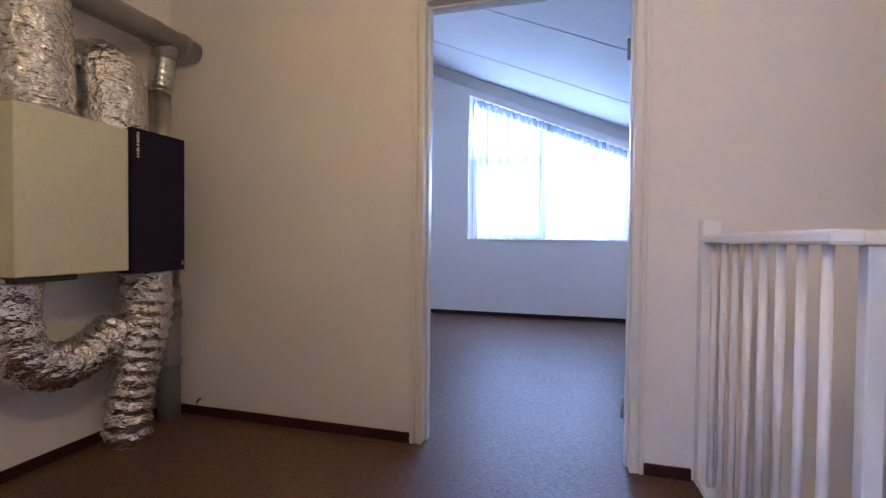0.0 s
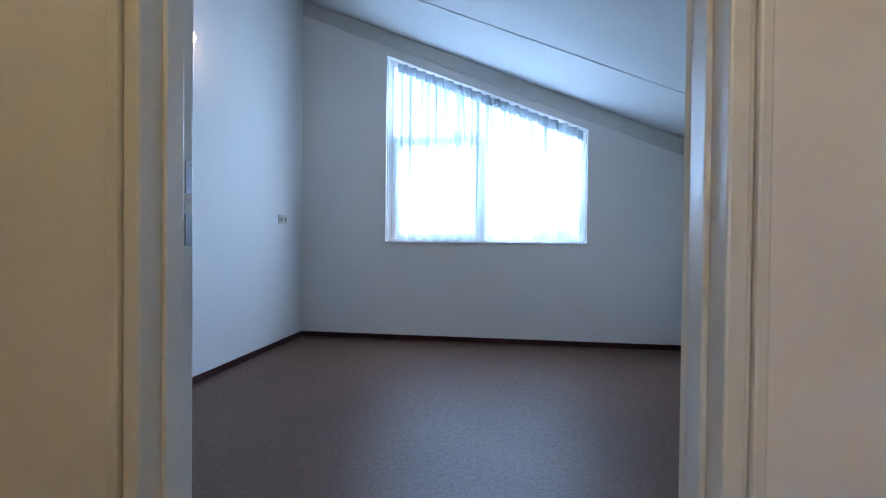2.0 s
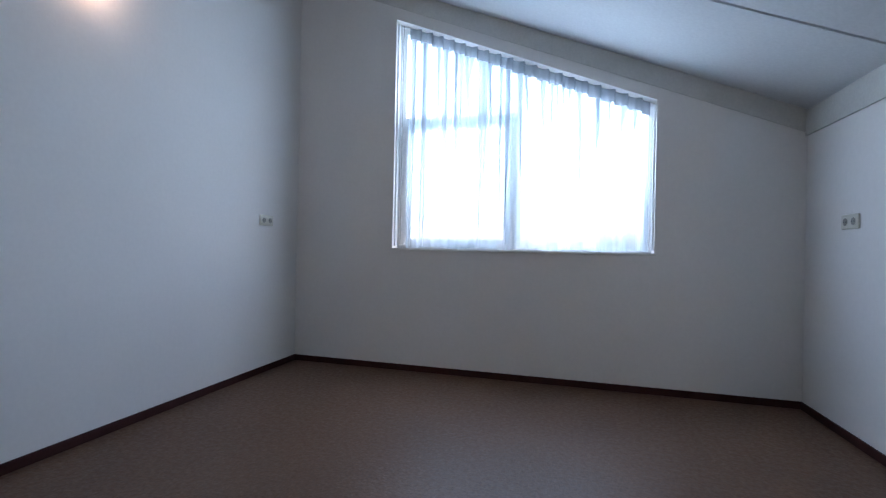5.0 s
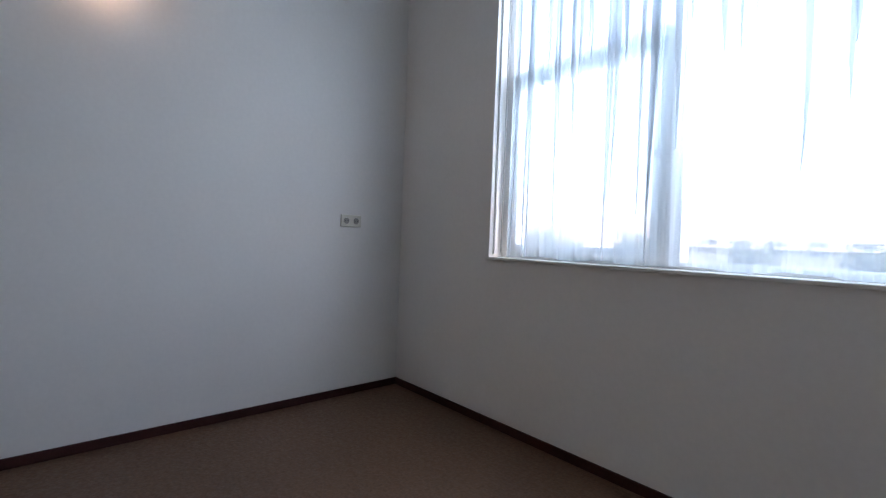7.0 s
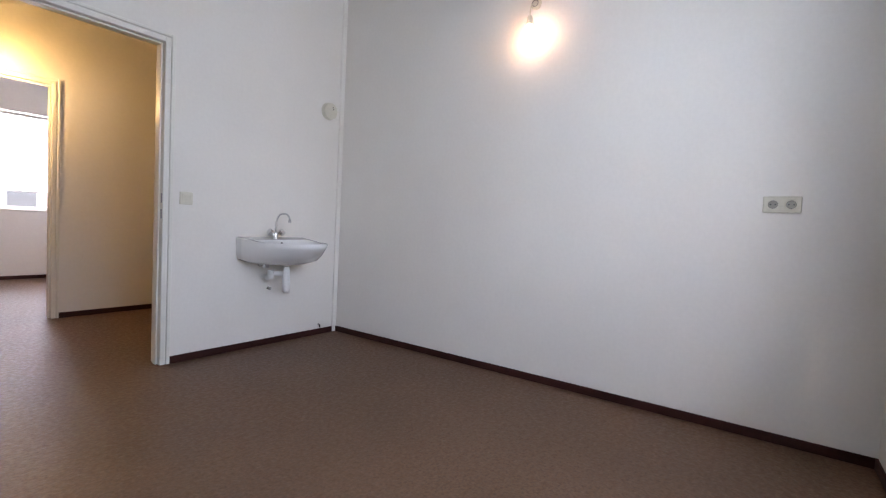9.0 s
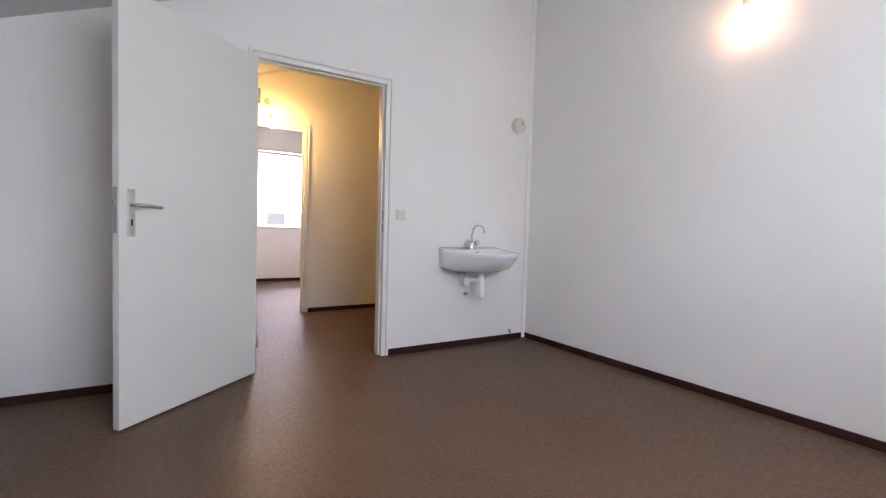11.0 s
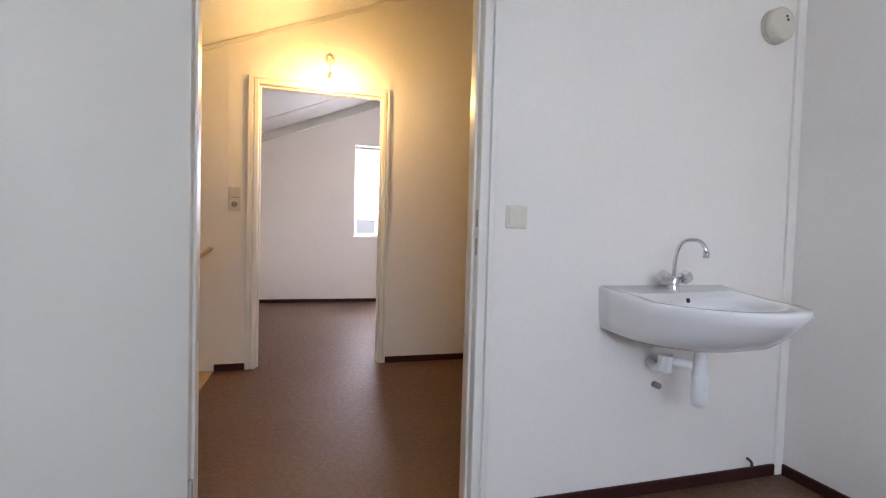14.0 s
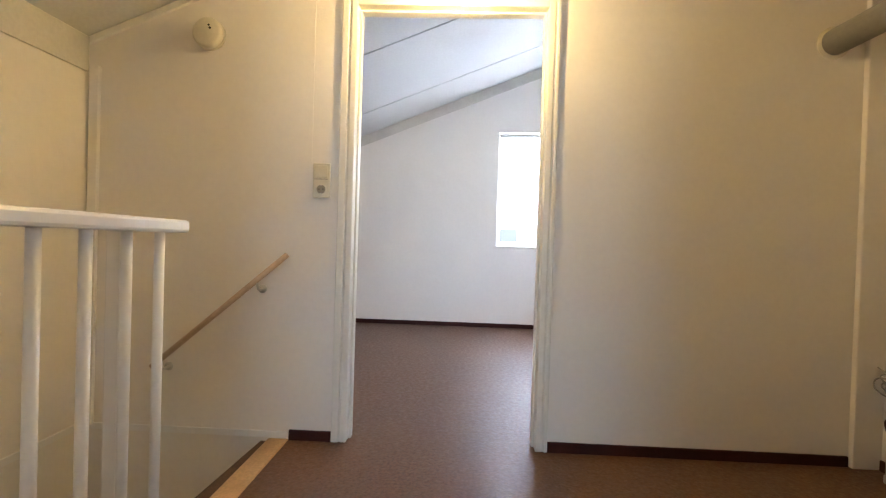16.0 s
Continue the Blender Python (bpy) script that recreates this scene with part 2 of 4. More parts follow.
VY0, VY1, VZ0, VZ1 = -4.42, -3.62, 0.94, 2.25    # side window of the south bedroom
bm = bmesh.new()
for ya, yb, za, zb in ((SOUTH - T, VY0, -2.7, ROOF_W), (VY1, NORTH + T, -2.7, ROOF_W), (VY0, VY1, -2.7, VZ0), (VY0, VY1, VZ1, ROOF_W)):
    prism(bm, [(ya, za), (yb, za), (yb, zb), (ya, zb)], 'x', WEST - T, WEST)
structure("wall_west", bm, WALL, "tall white papered wall")
bm = bmesh.new()
prism(bm, [(SOUTH - T, -2.7), (NORTH + T, -2.7), (NORTH + T, ceil_z(EAST)), (SOUTH - T, ceil_z(EAST))], 'x', EAST, EAST + T)
structure("wall_east", bm, WALL, "low white papered wall under the eaves")


def door_wall(name, opening, y0, y1, label):
    bm = bmesh.new()
    gable(bm, WEST, opening[0] - 0.03, y0, y1, -0.2)
    gable(bm, opening[1] + 0.03, EAST, y0, y1, -2.7)
    a, b = opening[0] - 0.03, opening[1] + 0.03
    prism(bm, [(a, DOOR_TOP + 0.03), (b, DOOR_TOP + 0.03), (b, ceil_z(b)), (a, ceil_z(a))], 'y', y0, y1)
    structure(name, bm, WALL, label)


door_wall("wall_bedroom", DOOR_A, A_S, A_N, "white papered partition with a doorway to the landing")
door_wall("wall_landing", DOOR_B, B_S, B_N, "papered partition with a doorway to the south bedroom")

# south wall with its window
SX0, SX1, SZ0, SZ1 = 0.40, 1.495, 0.94, 2.25
bm = bmesh.new()
gable(bm, WEST, SX0, SOUTH - T, SOUTH, -0.2)
gable(bm, SX1, EAST, SOUTH - T, SOUTH, -0.2)
prism(bm, [(SX0, -0.2), (SX1, -0.2), (SX1, SZ0), (SX0, SZ0)], 'y', SOUTH - T, SOUTH)
prism(bm, [(SX0, SZ1), (SX1, SZ1), (SX1, ceil_z(SX1)), (SX0, ceil_z(SX0))], 'y', SOUTH - T, SOUTH)
structure("wall_south", bm, WALL, "white papered gable wall with a square window")

# lower hall under the stairwell
bm = box(STAIR_X - 0.005, EAST, B_N, A_S, -2.75, -2.7)
structure("floor_lower", bm, FLOOR, "brown floor at the foot of the stairs")
bm = box(STAIR_X - 0.045, STAIR_X - 0.005, B_N, A_S, -2.7, -0.2)
structure("wall_stairwell", bm, WALL, "white wall below the landing edge")

# ---- ceilings: sloping boards with open joints ----
bm = bmesh.new()
joints = [NORTH + T, 2.70, 1.54, 0.38, -0.06, -2.04, -3.24, -4.42, SOUTH - T]
for y1, y0 in zip(joints, joints[1:]):
    low = LANDING_DROP if y0 == -2.04 else 0.0
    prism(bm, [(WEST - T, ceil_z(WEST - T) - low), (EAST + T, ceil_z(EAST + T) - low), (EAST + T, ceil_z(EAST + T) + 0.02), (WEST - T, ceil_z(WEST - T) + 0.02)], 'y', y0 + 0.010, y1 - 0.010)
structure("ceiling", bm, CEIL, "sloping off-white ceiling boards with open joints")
bm = bmesh.new()
prism(bm, [(WEST - T, ceil_z(WEST - T) + 0.022), (EAST + T, ceil_z(EAST + T) + 0.022), (EAST + T, ceil_z(EAST + T) + 0.2), (WEST - T, ceil_z(WEST - T) + 0.2)], 'y', SOUTH - T, NORTH + T)
structure("ceiling_backing", bm, GAP, "dark roof deck above the ceiling joints")


# unpapered bands and laths under the ceiling
def band(name, y0, y1, drop, mat, label, top=0.0, x0=WEST, x1=EAST):
    bm = bmesh.new()
    prism(bm, [(x0, ceil_z(x0) - drop), (x1, ceil_z(x1) - drop), (x1, ceil_z(x1) - top), (x0, ceil_z(x0) - top)], 'y', y0, y1)
    structure(name, bm, mat, label)


band("trim_north", NORTH - 0.006, NORTH, 0.15, BAND, "strip of bare plaster under the sloping ceiling", 0.004)
band("trim_south", SOUTH, SOUTH + 0.006, 0.12, BAND, "strip of bare plaster under the sloping ceiling", 0.004)
band("trim_landing", B_N, B_N + 0.016, LANDING_DROP + 0.034, PAINT, "narrow painted lath under the sloping ceiling", LANDING_DROP + 0.004)
for name, y0, y1 in (("trim_east", A_N, NORTH - 0.006), ("trim_stairwell", B_N + 0.02, A_S), ("trim_bedroom", SOUTH + 0.006, B_S)):
    low = LANDING_DROP if name == "trim_stairwell" else 0.0
    structure(name, box(EAST - 0.014, EAST, y0, y1, 1.745 - low, 1.905 - low), BAND, "plain board along the eaves under the ceiling")


# ---- skirting ----
def skirt(x0, x1, y0, y1, name="baseboard"):
    tagged(mesh_from(name, box(x0, x1, y0, y1, 0, SKIRT_H, 0.003), SKIRT), "dark brown wooden skirting board", "baseboard", kind="structure")


d = 0.013
skirt(WEST + d, EAST - d, NORTH - d, NORTH)
skirt(WEST, WEST + d, A_N + 0.016, NORTH)
skirt(EAST - d, EAST, A_N, NORTH)
skirt(0.046, DOOR_A[0] - FACE_A[0] - 0.002, A_N, A_N + d)
skirt(DOOR_A[1] + FACE_A[1] + 0.002, EAST - d, A_N, A_N + d)
skirt(0.0, DOOR_A[0] - FACE_A[0] - 0.002, A_S - d, A_S)
skirt(DOOR_A[1] + FACE_A[1] + 0.002, 2.59, A_S - d, A_S)
skirt(WEST, WEST + d, B_N + 0.03, A_S - d)
skirt(0.13, DOOR_B[0] - FACE_B[0] - 0.002, B_N, B_N + d)
skirt(DOOR_B[1] + FACE_B[1] + 0.002, STAIR_X - 0.005, B_N, B_N + d)
skirt(WEST + d, EAST - d, SOUTH, SOUTH + d)
skirt(WEST, WEST + d, SOUTH, B_S)
skirt(EAST - d, EAST, SOUTH, B_S)

# boxed pipes in the corners
structure("trim_corner", box(0.0, 0.045, 0.0, 0.014, 0, ceil_z(0.06) - 0.002, 0.004), WALL, "narrow white boxing in the bedroom corner")
structure("trim_corner_landing", box(0.0, 0.125, B_N, B_N + 0.028, 0, ceil_z(0.13) - 0.01, 0.004), WALL, "narrow papered boxing in the landing corner")

structure("trim_corner_stairwell", box(3.64, EAST - 0.015, B_N, B_N + 0.02, 0.03, 1.74, 0.003), WALL, "narrow papered boxing in the stairwell corner")
structure("trim_seam", box(2.612, 2.618, B_N, B_N + 0.0015, 1.30, ceil_z(2.618) - 0.06), WALL, "thin raised wallpaper seam above the switch")


# ---- door frames ----
def door_frame(name, opening, face, y_s, y_n, stop_y):
    """Lining with a stop, and on both sides a stepped architrave: a proud outer band, a groove and a rounded inner bead."""
    x0, x1 = opening
    f = thing(name, pose(0, 0, 0), "cream painted wooden door frame with stepped edges", "door frame", kind="structure")
    p = 0.012
    head = 0.055
    for k, (a, b) in enumerate(((x0 - 0.03, x0), (x1, x1 + 0.03))):
        part("jamb", box(a, b, y_s - p, y_n + p, 0, DOOR_TOP + 0.03, 0.005), PAINT, f)
        s = (b, b + 0.010) if k == 0 else (a - 0.010, a)
        part("stop", box(*s, stop_y - 0.022, stop_y + 0.022, 0, DOOR_TOP, 0.003), PAINT, f)
        w = face[k] - 0.03
        for side, y in ((-1, y_s), (1, y_n)):
            o = (a - 0.006, a) if k == 0 else (b, b + 0.006)
            part("groove", box(*o, min(y, y + side * 0.003), max(y, y + side * 0.003), 0, DOOR_TOP + 0.03), PAINT, f)
            o = (a - w, a - 0.006) if k == 0 else (b + 0.006, b + w)
            part("casing", box(*o, min(y, y + side * 0.016), max(y, y + side * 0.016), 0, DOOR_TOP + head, 0.005), PAINT, f)
    part("head", box(x0, x1, y_s - p, y_n + p, DOOR_TOP, DOOR_TOP + 0.03, 0.005), PAINT, f)
    part("stop", box(x0 + 0.010, x1 - 0.010, stop_y - 0.022, stop_y + 0.022, DOOR_TOP - 0.010, DOOR_TOP, 0.003), PAINT, f)
    for side, y in ((-1, y_s), (1, y_n)):
        part("groove", box(x0 - 0.03, x1 + 0.03, min(y, y + side * 0.003), max(y, y + side * 0.003), DOOR_TOP + 0.03, DOOR_TOP + 0.036), PAINT, f)
        part("casing", box(x0 - 0.036, x1 + 0.036, min(y, y + side * 0.016), max(y, y + side * 0.016), DOOR_TOP + 0.036, DOOR_TOP + head, 0.005), PAINT, f)
    return f


frame_a = door_frame("door_frame_1", DOOR_A, FACE_A, A_S, A_N, -0.05)
for z0, z1 in ((0.945, 1.005), (1.045, 1.105)):
    part("strike_plate", box(DOOR_A[0], DOOR_A[0] + 0.002, -0.014, 0.004, z0, z1), HINGE, frame_a, "grey metal strike plate")
door_frame("door_frame_2", DOOR_B, FACE_B, B_S, B_N, -2.05)


# ---- the open door leaf, hinged on the frame's east side ----
def door_leaf():
    ang = math.degrees(math.atan2(0.62, 0.70))
    leaf = thing("door", pose(DOOR_A[1] - 0.005, 0.022, 0, 0, 0, ang), "cream flush door standing half open into the bedroom", "door")
    w = 0.915
    part("panel", box(0, w, -0.04, 0, 0.008, 2.035, 0.002), LEAF, leaf)
    for z in (0.22, 1.80):
        bm = tube([(-0.004, 0.006, z - 0.045), (-0.004, 0.006, z + 0.045)], 0.007, 10)
        part("hinge", bm, HINGE, leaf, "grey steel hinge", True)
    part("lock_plate", box(w, w + 0.002, -0.032, -0.010, 0.92, 1.13), HINGE, leaf, "grey steel lock plate")
    part("latch", box(w + 0.002, w + 0.012, -0.027, -0.014, 1.045, 1.07, 0.002), HINGE, leaf)
    for s, y in ((1, 0.0), (-1, -0.04)):
        plate = part("handle_plate", box(w - 0.075, w - 0.037, y, y + s * 0.007, 0.905, 1.125, 0.003), STEEL, leaf, "satin aluminium escutcheon")
        x = w - 0.056
        part("neck", tube([(x, y + s * 0.007, 1.05), (x, y + s * 0.045, 1.05)], 0.009, 12), STEEL, plate, "", True)
        bm = tube(bezier((x, y + s * 0.045, 1.05), (x - 0.03, y + s * 0.05, 1.053), (x - 0.07, y + s * 0.05, 1.05), (x - 0.125, y + s * 0.046, 1.046), 10), lambda t: 0.010 - 0.002 * t, 12)
        part("lever", bm, STEEL, plate, "", True)
        part("keyhole", box(x - 0.004, x + 0.004, y + s * 0.007, y + s * 0.009, 0.955, 0.985), PLASTIC_DK, plate)
    return leaf


door_leaf()


# ---- north window ----
def north_window():
    w = thing("window_1", pose(0, 0, 0), "white painted window with a sloping head and a casement", "window", kind="structure")
    y0, y1 = NORTH + 0.11, NORTH + 0.20
    fw, sf = 0.055, 0.034
    mx0, mx1 = 1.825, 1.887
    bar0, bar1 = 1.985, 2.048

    def raking(bm, xa, xb, lo, hi, a, b):
        prism(bm, [(xa, win_top(xa) - lo), (xb, win_top(xb) - lo), (xb, win_top(xb) - hi), (xa, win_top(xa) - hi)], 'y', a, b)
        return bm
    part("sill_frame", box(WX0, WX1, y0, y1, WZ0, WZ0 + sf, 0.004), FRAMEW, w)
    part("head_frame", raking(bmesh.new(), WX0, WX1, fw, 0.0, y0, y1), FRAMEW, w)
    for a, b, name in ((WX0, WX0 + fw, "side_frame"), (WX1 - fw, WX1, "side_frame"), (mx0, mx1, "mullion")):
        bm = bmesh.new()
        prism(bm, [(a, WZ0 + sf), (b, WZ0 + sf), (b, win_top(b) - fw), (a, win_top(a) - fw)], 'y', y0, y1)
        part(name, bm, FRAMEW, w)
    part("transom", box(WX0 + fw, mx0, y0, y1, bar0, bar1, 0.004), FRAMEW, w)
    # casement below the transom
    a, b, lo, hi = WX0 + fw + 0.004, mx0 - 0.004, WZ0 + sf + 0.004, bar0 - 0.004
    sash = part("casement", box(a, a + 0.06, y0 - 0.018, y1 - 0.03, lo, hi, 0.004), FRAMEW, w)
    part("stile", box(b - 0.06, b, y0 - 0.018, y1 - 0.03, lo, hi, 0.004), FRAMEW, sash)
    part("rail", box(a + 0.06, b - 0.06, y0 - 0.018, y1 - 0.03, lo, lo + 0.045, 0.004), FRAMEW, sash)
    part("rail", box(a + 0.06, b - 0.06, y0 - 0.018, y1 - 0.03, hi - 0.062, hi, 0.004), FRAMEW, sash)
    part("knob", tube([(b - 0.045, y0 - 0.018, 1.485), (b - 0.045, y0 - 0.045, 1.485)], 0.012, 12), CHROME, sash, "small metal window catch", True)
    # panes
    yg = (y0 + y1) / 2
    panes = [[(a + 0.06, lo + 0.045), (b - 0.06, lo + 0.045), (b - 0.06, hi - 0.06), (a + 0.06, hi - 0.06)],
             [(WX0 + fw, bar1), (mx0, bar1), (mx0, win_top(mx0) - fw), (WX0 + fw, win_top(WX0 + fw) - fw)],
             [(mx1, WZ0 + sf), (WX1 - fw, WZ0 + sf), (WX1 - fw, win_top(WX1 - fw) - fw), (mx1, win_top(mx1) - fw)]]
    for outline in panes:
        bm = bmesh.new()
        bm.faces.new([bm.verts.new((u, yg, v)) for u, v in outline])
        part("pane", bm, GLASS, w).visible_shadow = False
    # reveal strips at both sides and the board at the bottom
    part("reveal_strip", box(WX0, WX0 + 0.014, NORTH + 0.03, NORTH + 0.05, WZ0 + 0.02, win_top(WX0 + 0.014) - 0.02), FRAMEW, w)
    part("reveal_strip", box(WX1 - 0.014, WX1, NORTH + 0.03, NORTH + 0.05, WZ0 + 0.02, win_top(WX1) - 0.02), FRAMEW, w)
    part("window_sill", box(WX0 - 0.012, WX1 + 0.012, NORTH - 0.018, y0, WZ0 - 0.016, WZ0 + 0.002, 0.004), PAINT, w, "thin cream window board")
    return w


north_window()


def sheer_curtain():
    c = thing("curtain", pose(0, 0, 0), "sheer white pleated voile curtain on a sloping rail", "curtain")
    x0, x1 = WX0 + 0.10, WX1 - 0.035
    n = 640
    rng = random.Random(4)
    yb = NORTH + 0.055
    folds = [(rng.uniform(9, 60), rng.uniform(0, 6.28), rng.uniform(0.2, 1.0)) for _ in range(7)]
    total = sum(f[2] for f in folds)
    pleat = 2 * math.pi / 0.092

    def depth(x, s):
        top = math.sin(x * pleat * 2)
        low = sum(a * math.sin(f * x + p + 0.5 * s) for f, p, a in folds) / total
        k = min(1.0, s * 1.6)
        return (0.011 * top * abs(top)) * (1 - 0.75 * k) + 0.034 * low * k

    tuck = {}

    def lap(x, s):
        """Cloth that folds over itself below each pleat, some folds running far down."""
        i = math.floor((x - x0) / 0.092)
        if i not in tuck:
            tuck[i] = (rng.uniform(0.10, 1.0) ** 1.6 + 0.06, rng.uniform(0.7, 1.25))
        length, size = tuck[i]
        fade = max(0.0, 1 - s / (length * 1.15))
        return -0.0215 * size * min(1.0, fade * 1.8) * math.sin((x - x0) * pleat)

    def sheet(s0, s1, rows, fixed):
        bm = bmesh.new()
        grid = []
        for j in range(rows + 1):
            line = []
            for i in range(n + 1):
                x = x0 + (x1 - x0) * i / n
                top = win_top(x) - 0.010
                hem = WZ0 + 0.012 + 0.006 * math.sin(x * 17)
                if fixed:
                    z = top - (s0 + (s1 - s0) * j / rows)
                    s = (top - z) / (top - hem)
                else:
                    za = top - s0
                    z = za + (hem - za) * j / rows
                    s = (top - z) / (top - hem)
                line.append(bm.verts.new((min(x1, max(x0, x + lap(x, s) + 0.012 * math.sin(x * 9 + 3 * s) * s)), yb + depth(x, s), z)))
            grid.append(line)
        for a, b in zip(grid, grid[1:]):
            for i in range(n):
                bm.faces.new((a[i], a[i + 1], b[i + 1], b[i]))
        return bm
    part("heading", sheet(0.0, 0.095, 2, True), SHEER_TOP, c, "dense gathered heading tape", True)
    for i in sorted(tuck):
        if i < 0 or x0 + 0.092 * (i + 0.5) > x1 - 0.02:
            continue
        for side in range(rng.choice((2, 3, 3)) if i < 9 else rng.choice((1, 1, 2))):
            length = min(1.0, tuck[i][0] * rng.uniform(0.6, 1.3) + (rng.choice((0, 0.2, 0.5)) if i < 9 else 0))
            xc = x0 + 0.092 * (i + 0.5) + rng.uniform(-0.03, 0.03)
            top, hem = win_top(xc) - 0.11, WZ0 + 0.02
            sway, ph = rng.uniform(0.002, 0.012), rng.uniform(0, 6)
            half = rng.uniform(0.006, 0.020)
            rows = []
            bm = bmesh.new()
            for j in range(15):
                u = j / 14
                z = top + (hem - top) * length * u
                w = half * (1 - u) ** 0.7 + 0.0008
                xm = xc + sway * math.sin(3.2 * u + ph)
                rows.append([bm.verts.new((xm - w, yb - 0.036, z)), bm.verts.new((xm, yb - 0.043, z)), bm.verts.new((xm + w, yb - 0.036, z))])
            for a, c2 in zip(rows, rows[1:]):
                for q in range(2):
                    bm.faces.new((a[q], a[q + 1], c2[q + 1], c2[q]))
            part("fold", bm, SHEER_FOLD, c, "", True)
    part("cloth", sheet(0.095, 0, 18, False), SHEER, c, "", True)
    bm = bmesh.new()
    prism(bm, [(WX0 + 0.02, win_top(WX0 + 0.02) - 0.026), (x1 + 0.02, win_top(x1 + 0.02) - 0.026), (x1 + 0.02, win_top(x1 + 0.02) - 0.008), (WX0 + 0.02, win_top(WX0 + 0.02) - 0.008)], 'y', yb + 0.014, yb + 0.030)
    part("rail", bm, FRAMEW, c, "slim white curtain rail")
    part("pull_cord", tube(bezier((WX0 + 0.05, yb - 0.01, win_top(WX0 + 0.05) - 0.02), (WX0 + 0.045, yb - 0.01, 2.0), (WX0 + 0.052, yb - 0.01, 1.6), (WX0 + 0.05, yb - 0.01, WZ0 + 0.03), 12), 0.0025, 6), WIRE, c, "thin cord")
    return c


sheer_curtain()


# ---- south window with its roller blind ----
def south_window():
    w = thing("window_2", pose(0, 0, 0), "white painted square window", "window", kind="structure")
    y0, y1 = SOUTH - 0.2, SOUTH - 0.11
    for a, b in ((SX0, SX0 + 0.05), (SX1 - 0.05, SX1)):
        part("side_frame", box(a, b, y0, y1, SZ0 + 0.05, SZ1 - 0.05, 0.004), FRAMEW, w)
    for a, b in ((SZ0, SZ0 + 0.05), (SZ1 - 0.05, SZ1)):
        part("cross_frame", box(SX0, SX1, y0, y1, a, b, 0.004), FRAMEW, w)
    bm = bmesh.new()
    bm.faces.new([bm.verts.new((x, SOUTH - 0.15, z)) for x, z in ((SX0 + 0.05, SZ0 + 0.05), (SX1 - 0.05, SZ0 + 0.05), (SX1 - 0.05, SZ1 - 0.05), (SX0 + 0.05, SZ1 - 0.05))])
    part("pane", bm, GLASS, w).visible_shadow = False
    part("window_sill", box(SX0 - 0.01, SX1 + 0.01, y1, SOUTH + 0.015, SZ0 - 0.016, SZ0 + 0.002, 0.004), PAINT, w)
    b = thing("roller_blind", pose(0, 0, 0), "white roller blind drawn most of the way down", "blind")
    part("roller", tube([(SX0 + 0.01, SOUTH - 0.035, SZ1 - 0.035), (SX1 - 0.01, SOUTH - 0.035, SZ1 - 0.035)], 0.022, 14), FRAMEW, b, "", True)
    part("cloth", box(SX0 + 0.015, SX1 - 0.015, SOUTH - 0.057, SOUTH - 0.056, 1.20, SZ1 - 0.03), BLIND, b)
    part("bottom_bar", box(SX0 + 0.015, SX1 - 0.015, SOUTH - 0.062, SOUTH - 0.051, 1.18, 1.20, 0.002), FRAMEW, b)


south_window()


def side_window():
    w = thing("window_3", pose(0, 0, 0), "white painted narrow side window", "window", kind="structure")
    xa, xb = WEST - 0.2, WEST - 0.11
    for a, b in ((VY0, VY0 + 0.05), (VY1 - 0.05, VY1)):
        part("side_frame", box(xa, xb, a, b, VZ0 + 0.05, VZ1 - 0.05, 0.004), FRAMEW, w)
    for a, b in ((VZ0, VZ0 + 0.05), (VZ1 - 0.05, VZ1)):
        part("cross_frame", box(xa, xb, VY0, VY1, a, b, 0.004), FRAMEW, w)
    bm = bmesh.new()
    bm.faces.new([bm.verts.new((WEST - 0.15, y, z)) for y, z in ((VY0 + 0.05, VZ0 + 0.05), (VY1 - 0.05, VZ0 + 0.05), (VY1 - 0.05, VZ1 - 0.05), (VY0 + 0.05, VZ1 - 0.05))])
    part("pane", bm, GLASS, w).visible_shadow = False
    part("window_sill", box(xb, WEST + 0.015, VY0 - 0.01, VY1 + 0.01, VZ0 - 0.016, VZ0 + 0.002, 0.004), PAINT, w)


side_window()


